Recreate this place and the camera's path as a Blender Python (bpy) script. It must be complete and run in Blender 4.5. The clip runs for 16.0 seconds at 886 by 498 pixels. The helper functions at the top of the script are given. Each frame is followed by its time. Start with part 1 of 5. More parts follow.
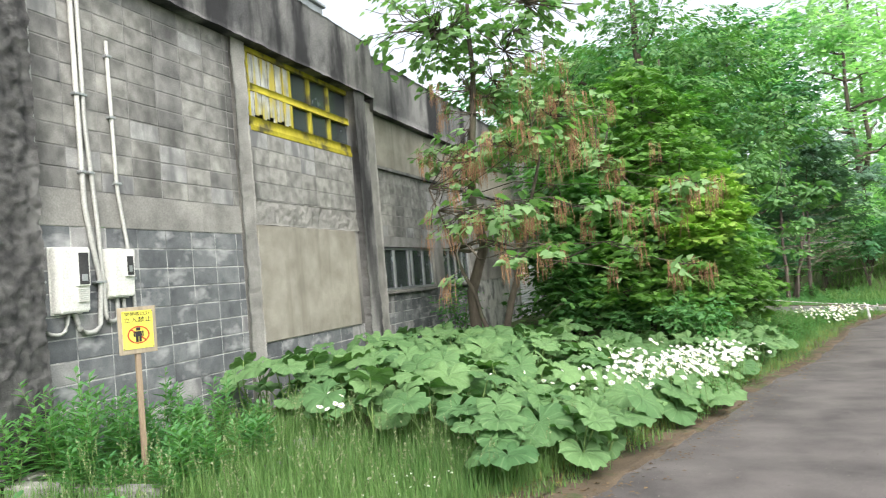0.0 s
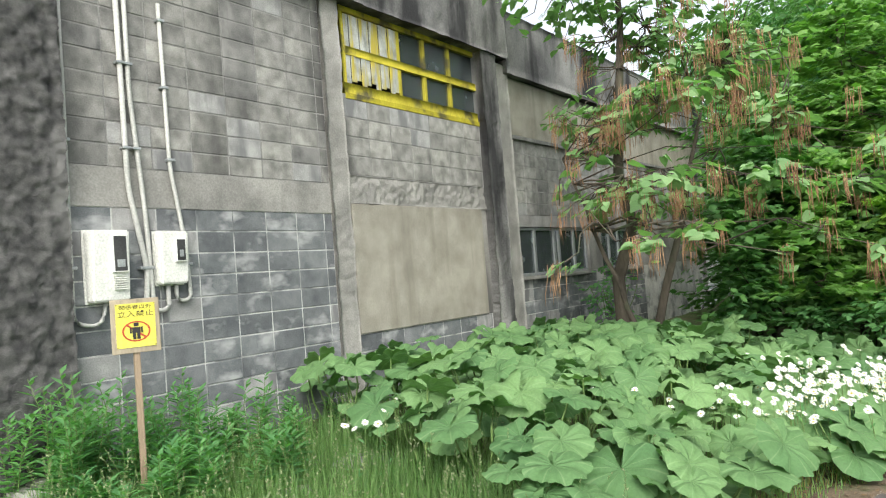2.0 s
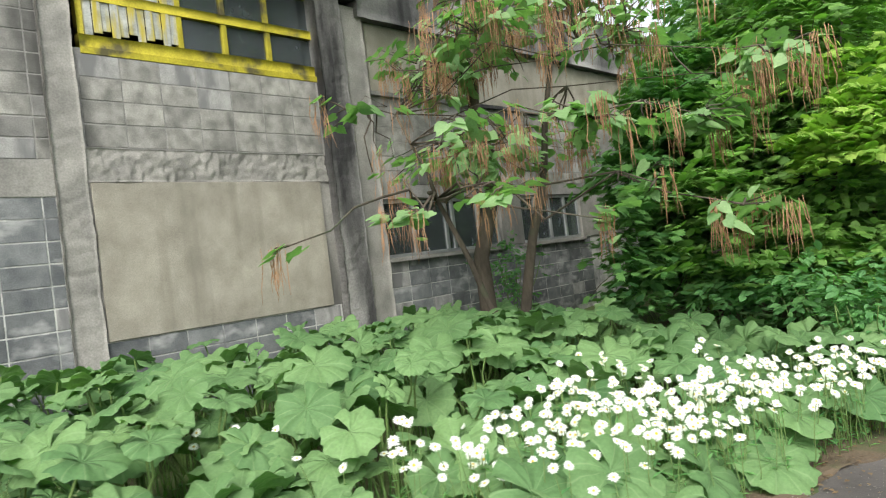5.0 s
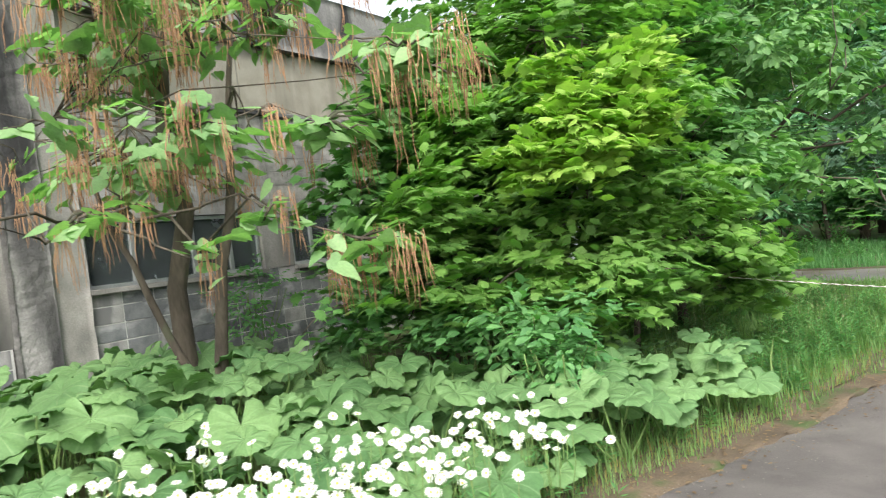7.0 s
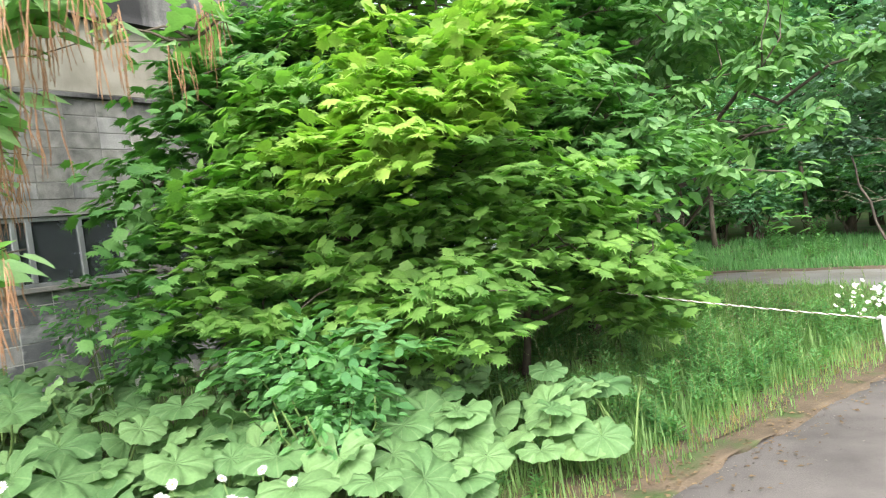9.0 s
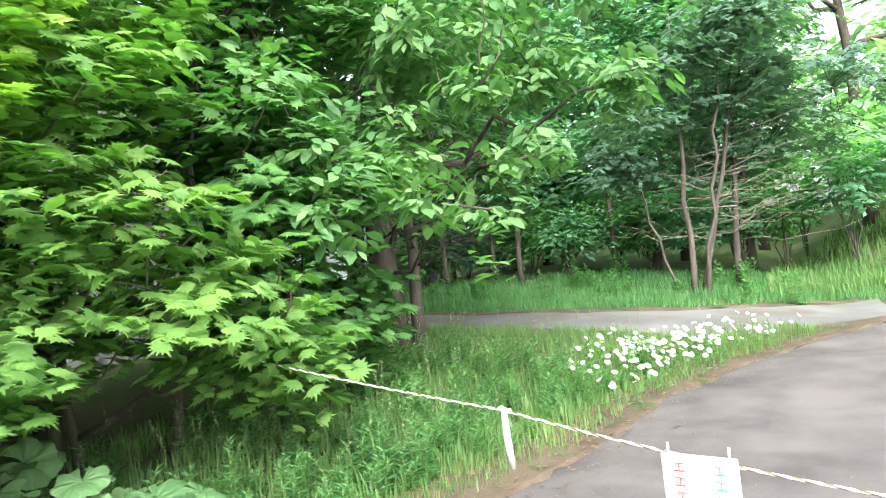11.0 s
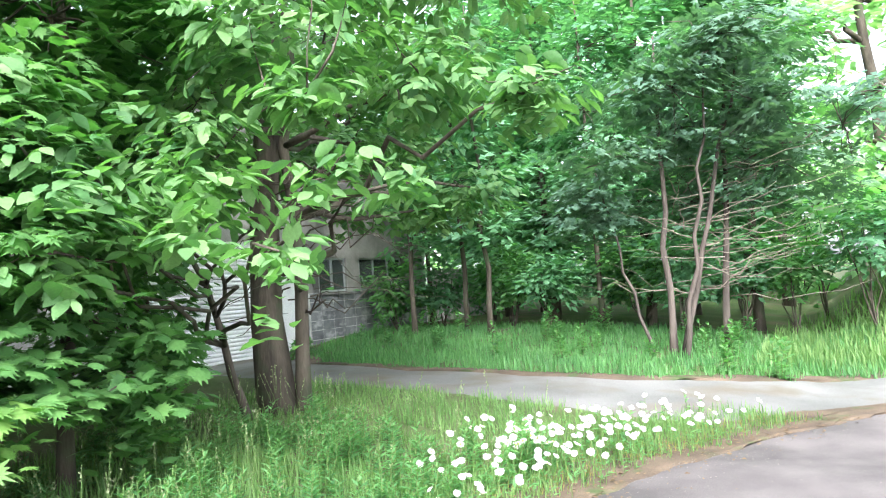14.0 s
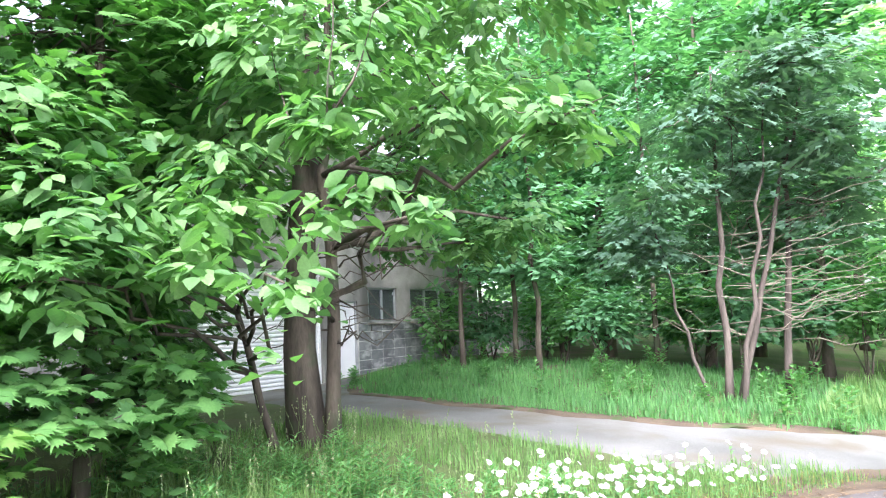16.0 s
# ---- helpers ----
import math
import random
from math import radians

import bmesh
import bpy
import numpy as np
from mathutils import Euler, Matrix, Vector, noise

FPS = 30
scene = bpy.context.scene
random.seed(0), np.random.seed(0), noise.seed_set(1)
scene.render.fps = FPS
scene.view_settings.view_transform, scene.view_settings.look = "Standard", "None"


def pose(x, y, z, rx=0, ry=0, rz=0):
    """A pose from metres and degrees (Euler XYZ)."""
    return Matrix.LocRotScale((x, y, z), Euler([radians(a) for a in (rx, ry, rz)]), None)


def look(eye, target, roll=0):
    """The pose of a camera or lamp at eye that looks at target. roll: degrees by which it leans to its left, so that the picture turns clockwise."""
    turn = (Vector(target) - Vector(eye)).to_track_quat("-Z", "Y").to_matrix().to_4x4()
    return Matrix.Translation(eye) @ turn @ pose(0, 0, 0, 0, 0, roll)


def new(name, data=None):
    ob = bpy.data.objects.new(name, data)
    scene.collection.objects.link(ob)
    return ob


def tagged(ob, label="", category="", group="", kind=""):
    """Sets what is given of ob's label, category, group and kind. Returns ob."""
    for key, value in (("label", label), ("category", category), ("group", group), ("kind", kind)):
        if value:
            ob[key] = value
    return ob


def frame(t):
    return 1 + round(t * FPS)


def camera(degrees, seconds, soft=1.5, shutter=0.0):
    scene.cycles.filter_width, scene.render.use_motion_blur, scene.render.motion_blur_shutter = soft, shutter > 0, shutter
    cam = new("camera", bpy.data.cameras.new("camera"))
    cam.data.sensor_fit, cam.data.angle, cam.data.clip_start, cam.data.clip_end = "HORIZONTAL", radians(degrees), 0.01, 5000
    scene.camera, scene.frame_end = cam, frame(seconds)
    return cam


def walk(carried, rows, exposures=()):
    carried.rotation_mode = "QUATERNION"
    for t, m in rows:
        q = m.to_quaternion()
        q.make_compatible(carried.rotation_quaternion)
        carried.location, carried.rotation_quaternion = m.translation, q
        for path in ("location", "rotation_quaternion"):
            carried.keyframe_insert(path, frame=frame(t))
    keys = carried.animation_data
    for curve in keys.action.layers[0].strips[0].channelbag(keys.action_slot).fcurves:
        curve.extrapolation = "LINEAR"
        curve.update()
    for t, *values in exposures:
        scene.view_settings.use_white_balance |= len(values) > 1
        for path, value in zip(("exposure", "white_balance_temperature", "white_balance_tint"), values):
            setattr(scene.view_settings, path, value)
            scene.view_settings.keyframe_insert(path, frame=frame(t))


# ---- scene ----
cam = camera(63.5, 16.0, soft=1.1, shutter=0.2)
PATH = [
    (0, (0.378, 0.13, 1.493), (-0.308, 2.007, 1.572), -4.9),
    (0.5, (0.432, 0.475, 1.507), (-0.45, 2.267, 1.601), -4.7),
    (1, (0.582, 0.88, 1.494), (-0.473, 2.575, 1.613), -4.3),
    (1.5, (0.646, 1.384, 1.484), (-0.488, 3.028, 1.583), -4.4),
    (2, (0.739, 1.865, 1.478), (-0.449, 3.473, 1.547), -4.4),
    (2.5, (0.874, 2.37, 1.471), (-0.339, 3.959, 1.5), -4.4),
    (3, (0.988, 2.845, 1.472), (-0.279, 4.392, 1.463), -4.4),
    (3.2, (1.061, 3.045, 1.467), (-0.211, 4.588, 1.45), -4.5),
    (5.3, (1.996, 5.315, 1.279), (0.658, 6.801, 1.303), -7.1),
    (5.5, (2.064, 5.526, 1.297), (0.739, 7.024, 1.328), -7.2),
    (6, (2.289, 6.077, 1.292), (1.025, 7.626, 1.324), -7.6),
    (6.5, (2.503, 6.665, 1.276), (1.284, 8.251, 1.31), -8.1),
    (7, (2.674, 7.158, 1.279), (1.555, 8.816, 1.28), -7.6),
    (7.5, (2.88, 7.691, 1.28), (1.773, 9.357, 1.256), -7.1),
    (8, (3.041, 8.199, 1.297), (1.897, 9.84, 1.27), -7.1),
    (8.5, (3.188, 8.61, 1.284), (2.046, 10.252, 1.251), -7.5),
    (9, (3.286, 9.048, 1.257), (2.129, 10.679, 1.231), -7.8),
    (9.5, (3.459, 9.555, 1.236), (2.411, 11.258, 1.212), -7.7),
    (10, (3.663, 10.067, 1.196), (2.725, 11.834, 1.182), -7.6),
    (10.2, (3.753, 10.287, 1.217), (2.89, 12.09, 1.206), -7.3),
    (12.3, (4.645, 12.246, 1.13), (3.717, 14.017, 1.145), -4.7),
    (12.5, (4.67, 12.413, 1.141), (3.71, 14.167, 1.166), -4.5),
    (13, (4.779, 12.719, 1.131), (3.784, 14.454, 1.159), -3.9),
    (13.5, (4.95, 12.979, 1.174), (3.936, 14.701, 1.237), -4.0),
    (14, (4.942, 13.172, 1.161), (3.977, 14.921, 1.271), -4.3),
    (14.5, (4.929, 13.333, 1.187), (4.012, 15.104, 1.334), -4.3),
    (15, (5.01, 13.413, 1.191), (4.09, 15.179, 1.379), -3.9),
    (15.5, (5.092, 13.466, 1.191), (4.079, 15.181, 1.379), -3.4),
    (16, (5.126, 13.491, 1.183), (4.013, 15.141, 1.388), -2.6),
]
walk(cam, [(t, look(e, g, r)) for t, e, g, r in PATH], exposures=[(0, 1.2, 6400, 10), (3.2, 1.02, 6450, 8), (5.5, 1.0, 6500, 9), (7.0, 1.45, 6500, 10), (8.5, 1.75, 6500, 11), (10.0, 2.08, 6350, 12), (12.5, 2.28, 6100, 12), (16, 2.58, 5900, 22)])

# ---------------------------------------------------------------- light
SUN_EL, SUN_AZ = radians(46), radians(146)
world = bpy.data.worlds.new("overcast_sky")
scene.world = world
world.use_nodes = True
wn, wl = world.node_tree.nodes, world.node_tree.links
sky = wn.new("ShaderNodeTexSky")
sky.sky_type, sky.sun_disc, sky.sun_elevation, sky.sun_rotation = "NISHITA", False, SUN_EL, SUN_AZ
sky.air_density, sky.dust_density, sky.ozone_density = 1.0, 3.0, 1.0
pale = wn.new("ShaderNodeHueSaturation")
pale.inputs["Saturation"].default_value = 0.3
wl.new(sky.outputs["Color"], pale.inputs["Color"])
wl.new(pale.outputs["Color"], wn["Background"].inputs["Color"])
wn["Background"].inputs["Strength"].default_value = 0.15
sun_data = bpy.data.lights.new("sun", "SUN")
sun_data.energy, sun_data.angle, sun_data.color = 1.5, radians(40), (1.0, 0.96, 0.88)
sun = new("sun", sun_data)
sun_dir = Vector((math.sin(SUN_AZ) * math.cos(SUN_EL), math.cos(SUN_AZ) * math.cos(SUN_EL), math.sin(SUN_EL)))
sun.matrix_world = look(sun_dir * 30, (0, 0, 0))

rng = np.random.default_rng(7)


# ---------------------------------------------------------------- materials
def nodes_of(name):
    m = bpy.data.materials.new(name)
    m.use_nodes = True
    return m, m.node_tree.nodes, m.node_tree.links, m.node_tree.nodes["Principled BSDF"]


def noise_node(n, l, scale, detail=4.0, stretch=(1, 1, 1), offset=(0, 0, 0)):
    geo = n.new("ShaderNodeNewGeometry")
    mp = n.new("ShaderNodeMapping")
    mp.inputs["Scale"].default_value = stretch
    mp.inputs["Location"].default_value = offset
    tex = n.new("ShaderNodeTexNoise")
    tex.inputs["Scale"].default_value, tex.inputs["Detail"].default_value = scale, detail
    l.new(geo.outputs["Position"], mp.inputs["Vector"])
    l.new(mp.outputs["Vector"], tex.inputs["Vector"])
    return tex


def ramp_node(n, l, src, lo, hi, a=(0, 0, 0, 1), b=(1, 1, 1, 1)):
    r = n.new("ShaderNodeValToRGB")
    r.color_ramp.elements[0].position, r.color_ramp.elements[1].position = lo, hi
    r.color_ramp.elements[0].color, r.color_ramp.elements[1].color = a, b
    l.new(src, r.inputs["Fac"])
    return r


def mix_node(n, l, fac, a, b, kind="MIX"):
    m = n.new("ShaderNodeMixRGB")
    m.blend_type = kind
    for key, v in (("Fac", fac), ("Color1", a), ("Color2", b)):
        if isinstance(v, (int, float)):
            m.inputs[key].default_value = v
        elif isinstance(v, tuple):
            m.inputs[key].default_value = (*v[:3], 1)
        else:
            l.new(v, m.inputs[key])
    return m.outputs["Color"]


def surface(name, a, b, scale=2.0, fine=40.0, rough=0.85, bump=0.3, depth=0.01, metal=0.0, stain=None, stain_at=(0.5, 0.68),
            stretch=(1, 1, 1), stain_scale=1.2, rand=0.0, stain_stretch=(1, 1, 0.35), moss=None, spec=0.3):
    """Two-colour worn surface with grain, stains and relief."""
    m, n, l, p = nodes_of(name)
    big = noise_node(n, l, scale, 6, stretch)
    small = noise_node(n, l, fine, 3, stretch, (3, 1, 7))
    col = mix_node(n, l, ramp_node(n, l, big.outputs["Fac"], 0.32, 0.68).outputs["Color"], a, b)
    col = mix_node(n, l, 0.35, col, ramp_node(n, l, small.outputs["Fac"], 0.25, 0.75, (0.35, 0.35, 0.35, 1), (1.5, 1.5, 1.5, 1)).outputs["Color"], "MULTIPLY")
    if rand:
        info = n.new("ShaderNodeObjectInfo")
        col = mix_node(n, l, rand, col, ramp_node(n, l, info.outputs["Random"], 0, 1, (0.35, 0.36, 0.38, 1), (1.5, 1.5, 1.45, 1)).outputs["Color"], "MULTIPLY")
    if stain:
        st = noise_node(n, l, stain_scale, 7, stain_stretch, (11, 5, 2))
        col = mix_node(n, l, ramp_node(n, l, st.outputs["Fac"], *stain_at).outputs["Color"], col, stain)
    if moss:
        ms = noise_node(n, l, 2.6, 8, (1, 1, 1), (31, 15, 22))
        col = mix_node(n, l, ramp_node(n, l, ms.outputs["Fac"], 0.56, 0.7).outputs["Color"], col, moss)
    l.new(col, p.inputs["Base Color"])
    p.inputs["Roughness"].default_value, p.inputs["Metallic"].default_value = rough, metal
    p.inputs["Specular IOR Level"].default_value = spec
    if bump:
        bp = n.new("ShaderNodeBump")
        bp.inputs["Strength"].default_value, bp.inputs["Distance"].default_value = bump, depth
        l.new(mix_node(n, l, 0.5, small.outputs["Fac"], big.outputs["Fac"]), bp.inputs["Height"])
        l.new(bp.outputs["Normal"], p.inputs["Normal"])
    return m


def leafy(name, dark, light, rough=0.5, through_light=0.42, single=False, veins=False):
    """Leaf: colour differs from leaf to leaf, part of the light passes through."""
    m, n, l, p = nodes_of(name)
    geo = n.new("ShaderNodeNewGeometry")
    big = noise_node(n, l, 0.9, 3)
    each = n.new("ShaderNodeObjectInfo").outputs["Random"] if single else geo.outputs["Random Per Island"]
    fac = mix_node(n, l, 0.45, each, ramp_node(n, l, big.outputs["Fac"], 0.3, 0.7).outputs["Color"])
    r = ramp_node(n, l, fac, 0.1, 0.9, (*dark, 1), (*light, 1))
    col = r.outputs["Color"]
    grain = noise_node(n, l, 60, 2)
    col = mix_node(n, l, 0.3, col, ramp_node(n, l, grain.outputs["Fac"], 0.3, 0.7, (0.6, 0.6, 0.6, 1), (1.25, 1.25, 1.25, 1)).outputs["Color"], "MULTIPLY")
    if veins:
        # paler ribs that fan out from the stalk, with fine crinkles between them
        sep = n.new("ShaderNodeSeparateXYZ")
        l.new(n.new("ShaderNodeTexCoord").outputs["Object"], sep.inputs["Vector"])
        turn, fan, rib = n.new("ShaderNodeMath"), n.new("ShaderNodeMath"), n.new("ShaderNodeMath")
        turn.operation, fan.operation, rib.operation = "ARCTAN2", "MULTIPLY", "COSINE"
        l.new(sep.outputs["X"], turn.inputs[0])
        l.new(sep.outputs["Y"], turn.inputs[1])
        l.new(turn.outputs["Value"], fan.inputs[0])
        fan.inputs[1].default_value = 11.0
        l.new(fan.outputs["Value"], rib.inputs[0])
        col = mix_node(n, l, ramp_node(n, l, rib.outputs["Value"], 0.93, 1.0, (0, 0, 0, 1), (0.3, 0.3, 0.3, 1)).outputs["Color"], col, (0.28, 0.40, 0.20))
        crinkle = noise_node(n, l, 22, 4)
        bp = n.new("ShaderNodeBump")
        bp.inputs["Strength"].default_value, bp.inputs["Distance"].default_value = 0.6, 0.012
        l.new(mix_node(n, l, 0.3, crinkle.outputs["Fac"], rib.outputs["Value"]), bp.inputs["Height"])
        l.new(bp.outputs["Normal"], p.inputs["Normal"])
    l.new(col, p.inputs["Base Color"])
    p.inputs["Roughness"].default_value = rough
    p.inputs["Specular IOR Level"].default_value = 0.3
    tr = n.new("ShaderNodeBsdfTranslucent")
    l.new(mix_node(n, l, 1.0, col, (0.95, 1.35, 0.5), "MULTIPLY"), tr.inputs["Color"])
    mx = n.new("ShaderNodeMixShader")
    mx.inputs["Fac"].default_value = through_light
    l.new(p.outputs["BSDF"], mx.inputs[1])
    l.new(tr.outputs["BSDF"], mx.inputs[2])
    l.new(mx.outputs["Shader"], n["Material Output"].inputs["Surface"])
    return m


def glassy(name, tint=(0.30, 0.35, 0.36)):
    m, n, l, p = nodes_of(name)
    dirt = noise_node(n, l, 5, 6)
    l.new(ramp_node(n, l, dirt.outputs["Fac"], 0.35, 0.75, (0.05, 0.05, 0.05, 1), (0.35, 0.35, 0.35, 1)).outputs["Color"], p.inputs["Roughness"])
    p.inputs["Base Color"].default_value = (*tint, 1)
    p.inputs["Transmission Weight"].default_value = 0.9
    p.inputs["IOR"].default_value = 1.45
    return m


M_SOIL = surface("soil_and_litter", (0.10, 0.075, 0.045), (0.19, 0.15, 0.09), 1.5, 30, 0.95, 0.6, 0.03)
M_GROUND = surface("grassy_earth", (0.055, 0.09, 0.025), (0.10, 0.13, 0.045), 0.8, 25, 0.95, 0.6, 0.03, stain=(0.12, 0.10, 0.06))
M_VERGE = surface("dry_verge", (0.075, 0.058, 0.04), (0.14, 0.105, 0.07), 3, 60, 0.95, 0.7, 0.02, stain=(0.06, 0.085, 0.03), stain_stretch=(1, 1, 1), stain_scale=3, stain_at=(0.55, 0.66))
M_ROAD = surface("worn_asphalt", (0.078, 0.071, 0.067), (0.15, 0.136, 0.127), 1.6, 140, 0.9, 0.5, 0.006, stain=(0.15, 0.134, 0.126), stain_stretch=(1, 1, 1), stain_scale=2.2, stain_at=(0.5, 0.8))
M_LANE = surface("pale_gravel", (0.12, 0.122, 0.11), (0.20, 0.20, 0.184), 0.9, 90, 0.95, 0.6, 0.01, stain=(0.13, 0.115, 0.085), stain_stretch=(1, 1, 1))
M_BLOCK_LOW = surface("dark_grey_block", (0.105, 0.114, 0.12), (0.20, 0.208, 0.212), 5.0, 90, 0.9, 0.5, 0.006, stain=(0.36, 0.365, 0.36), stain_at=(0.52, 0.70), stain_scale=4.5, rand=0.4, stain_stretch=(1, 0.8, 1.4))
M_BLOCK_UP = surface("weathered_grey_block", (0.17, 0.168, 0.155), (0.36, 0.35, 0.325), 6.5, 90, 0.92, 0.6, 0.008, stain=(0.055, 0.055, 0.052), stain_at=(0.50, 0.72), stain_scale=1.3, rand=0.32, stain_stretch=(1, 1, 0.16))
M_BLOCK_SOOT = surface("blackened_block", (0.11, 0.109, 0.105), (0.26, 0.254, 0.24), 4.0, 90, 0.92, 0.45, 0.005, stain=(0.28, 0.275, 0.26), stain_at=(0.58, 0.7), stain_scale=3)
M_BLOCK_LIME = surface("lime_bloomed_block", (0.24, 0.24, 0.232), (0.40, 0.395, 0.38), 5.0, 90, 0.92, 0.45, 0.005, stain=(0.18, 0.18, 0.18), stain_at=(0.5, 0.62), stain_scale=4)
M_MORTAR_LOW = surface("pale_mortar", (0.38, 0.385, 0.365), (0.54, 0.54, 0.515), 4, 90, 0.95, 0.4, 0.004, stain=(0.16, 0.165, 0.165), stain_at=(0.50, 0.64), stain_scale=3.0, stain_stretch=(1, 1, 1))
M_MORTAR_UP = surface("dirty_mortar", (0.18, 0.177, 0.168), (0.31, 0.30, 0.285), 4, 90, 0.95, 0.4, 0.004)
M_BAND = surface("cast_concrete_band", (0.20, 0.195, 0.18), (0.35, 0.338, 0.31), 2.6, 60, 0.92, 0.5, 0.008, stain=(0.10, 0.098, 0.092), stain_stretch=(1, 1, 0.3), stain_at=(0.52, 0.7))
M_PANEL = surface("sandy_render", (0.245, 0.228, 0.188), (0.37, 0.347, 0.29), 3.2, 130, 0.95, 0.6, 0.006, stain=(0.19, 0.178, 0.145), stain_at=(0.52, 0.80), stain_scale=2.2, stain_stretch=(2, 2, 0.14))
M_PIER = surface("rough_stained_concrete", (0.045, 0.045, 0.045), (0.155, 0.152, 0.145), 9.0, 110, 0.95, 1.0, 0.03, stain=(0.27, 0.265, 0.25), stain_at=(0.6, 0.75), stain_scale=1.6)
M_BEAM = surface("stained_beam_concrete", (0.10, 0.10, 0.10), (0.30, 0.295, 0.28), 1.1, 40, 0.95, 0.8, 0.02, stain=(0.035, 0.035, 0.036), stain_at=(0.47, 0.62), stain_scale=1.1, stain_stretch=(1.6, 1.6, 0.3))
# near-black so the room behind the panes looks unlit; its gloom is painted
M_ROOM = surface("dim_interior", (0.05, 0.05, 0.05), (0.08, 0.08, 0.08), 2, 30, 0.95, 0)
M_YELLOW = surface("flaking_yellow_paint", (0.30, 0.26, 0.02), (0.50, 0.43, 0.04), 5.0, 60, 0.65, 0.5, 0.004, stain=(0.09, 0.08, 0.035), stain_at=(0.52, 0.66), stain_scale=4, stain_stretch=(1, 1, 1))
M_SHEET = surface("weathered_plastic_sheet", (0.26, 0.27, 0.24), (0.58, 0.59, 0.55), 6, 70, 0.5, 0.2, 0.003, stain=(0.46, 0.38, 0.06), stain_at=(0.45, 0.6), stain_scale=3, stain_stretch=(4, 4, 0.5))
M_GLASS = glassy("dusty_glass")
M_ALU = surface("dull_aluminium", (0.33, 0.35, 0.35), (0.45, 0.47, 0.47), 3, 80, 0.45, 0.2, 0.002, metal=0.6)
M_SHUTTER = surface("aged_shutter_metal", (0.30, 0.295, 0.285), (0.40, 0.395, 0.38), 2, 50, 0.5, 0.2, 0.002, metal=0.2, stain=(0.30, 0.26, 0.21), stain_at=(0.6, 0.8))
M_WHITE_SHUT = surface("white_shutter_metal", (0.70, 0.71, 0.72), (0.80, 0.81, 0.82), 2, 50, 0.5, 0.15, 0.002, stain=(0.5, 0.5, 0.48), stain_at=(0.6, 0.85))
M_BLUE = surface("blue_grey_steel", (0.16, 0.22, 0.26), (0.24, 0.30, 0.34), 3, 50, 0.55, 0.2, 0.002, metal=0.3)
M_BOX = surface("ivory_plastic", (0.74, 0.74, 0.68), (0.80, 0.80, 0.74), 4, 60, 0.4, 0.1, 0.001)
M_METER_GLASS = glassy("meter_window", (0.25, 0.25, 0.24))
M_PIPE = surface("grey_pvc_pipe", (0.42, 0.42, 0.39), (0.52, 0.52, 0.48), 3, 60, 0.45, 0.1, 0.001, stain=(0.30, 0.30, 0.28))
M_DARK = surface("dark_metal", (0.03, 0.03, 0.03), (0.06, 0.06, 0.06), 3, 60, 0.6, 0.1, 0.001)
M_BOARD = surface("bare_plywood", (0.30, 0.25, 0.18), (0.40, 0.34, 0.25), 3, 60, 0.85, 0.3, 0.003, stretch=(1, 1, 0.2))
M_STAKE = surface("grey_brown_stake", (0.24, 0.18, 0.12), (0.34, 0.26, 0.18), 3, 60, 0.9, 0.4, 0.003, stretch=(4, 4, 0.3))
M_SIGN = surface("sign_yellow", (0.70, 0.62, 0.08), (0.76, 0.69, 0.13), 3, 60, 0.45, 0.05, 0.001)
M_RED = surface("sign_red", (0.42, 0.06, 0.03), (0.50, 0.08, 0.04), 4, 60, 0.5, 0)
M_BLACK = surface("sign_black", (0.02, 0.02, 0.02), (0.035, 0.035, 0.035), 4, 60, 0.5, 0)
M_GREEN_INK = surface("sign_green", (0.05, 0.25, 0.16), (0.07, 0.30, 0.20), 4, 60, 0.5, 0)
M_WHITE = surface("white_plastic_board", (0.80, 0.80, 0.80), (0.86, 0.86, 0.86), 4, 60, 0.45, 0.05, 0.001)
M_POST = surface("white_painted_post", (0.72, 0.72, 0.70), (0.82, 0.82, 0.80), 6, 70, 0.6, 0.2, 0.002, stain=(0.35, 0.33, 0.28), stain_at=(0.6, 0.7), stain_scale=8)
M_ROPE_A = surface("rope_white", (0.66, 0.66, 0.60), (0.75, 0.74, 0.68), 9, 200, 0.85, 0.4, 0.002)
M_ROPE_B = surface("rope_black", (0.10, 0.09, 0.05), (0.20, 0.17, 0.06), 9, 200, 0.85, 0.4, 0.002)
M_FENCE = surface("silvered_fence_board", (0.34, 0.33, 0.31), (0.47, 0.46, 0.43), 3, 50, 0.9, 0.3, 0.004, stretch=(5, 5, 0.4), rand=0.4)
M_BARK = surface("grey_brown_bark", (0.055, 0.046, 0.036), (0.13, 0.108, 0.083), 7, 40, 0.95, 1.0, 0.02, stretch=(1, 1, 0.25), moss=(0.07, 0.09, 0.05))
M_BARK_CEDAR = surface("red_brown_bark", (0.055, 0.046, 0.039), (0.145, 0.12, 0.10), 9, 40, 0.95, 1.0, 0.02, stretch=(1, 1, 0.12))
M_TWIG = surface("pale_twig", (0.20, 0.17, 0.13), (0.32, 0.28, 0.22), 8, 60, 0.9, 0.3, 0.003)
M_POD = surface("dry_seed_pod", (0.22, 0.115, 0.06), (0.42, 0.25, 0.14), 3, 60, 0.8, 0.2, 0.002)
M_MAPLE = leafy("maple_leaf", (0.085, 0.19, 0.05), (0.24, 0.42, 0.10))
# darker copy of the maple leaf; shade under the trees is in its colour
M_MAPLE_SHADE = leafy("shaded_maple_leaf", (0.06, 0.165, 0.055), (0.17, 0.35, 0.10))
M_MAPLE_NEW = leafy("young_maple_leaf", (0.20, 0.36, 0.06), (0.40, 0.54, 0.12), through_light=0.4)
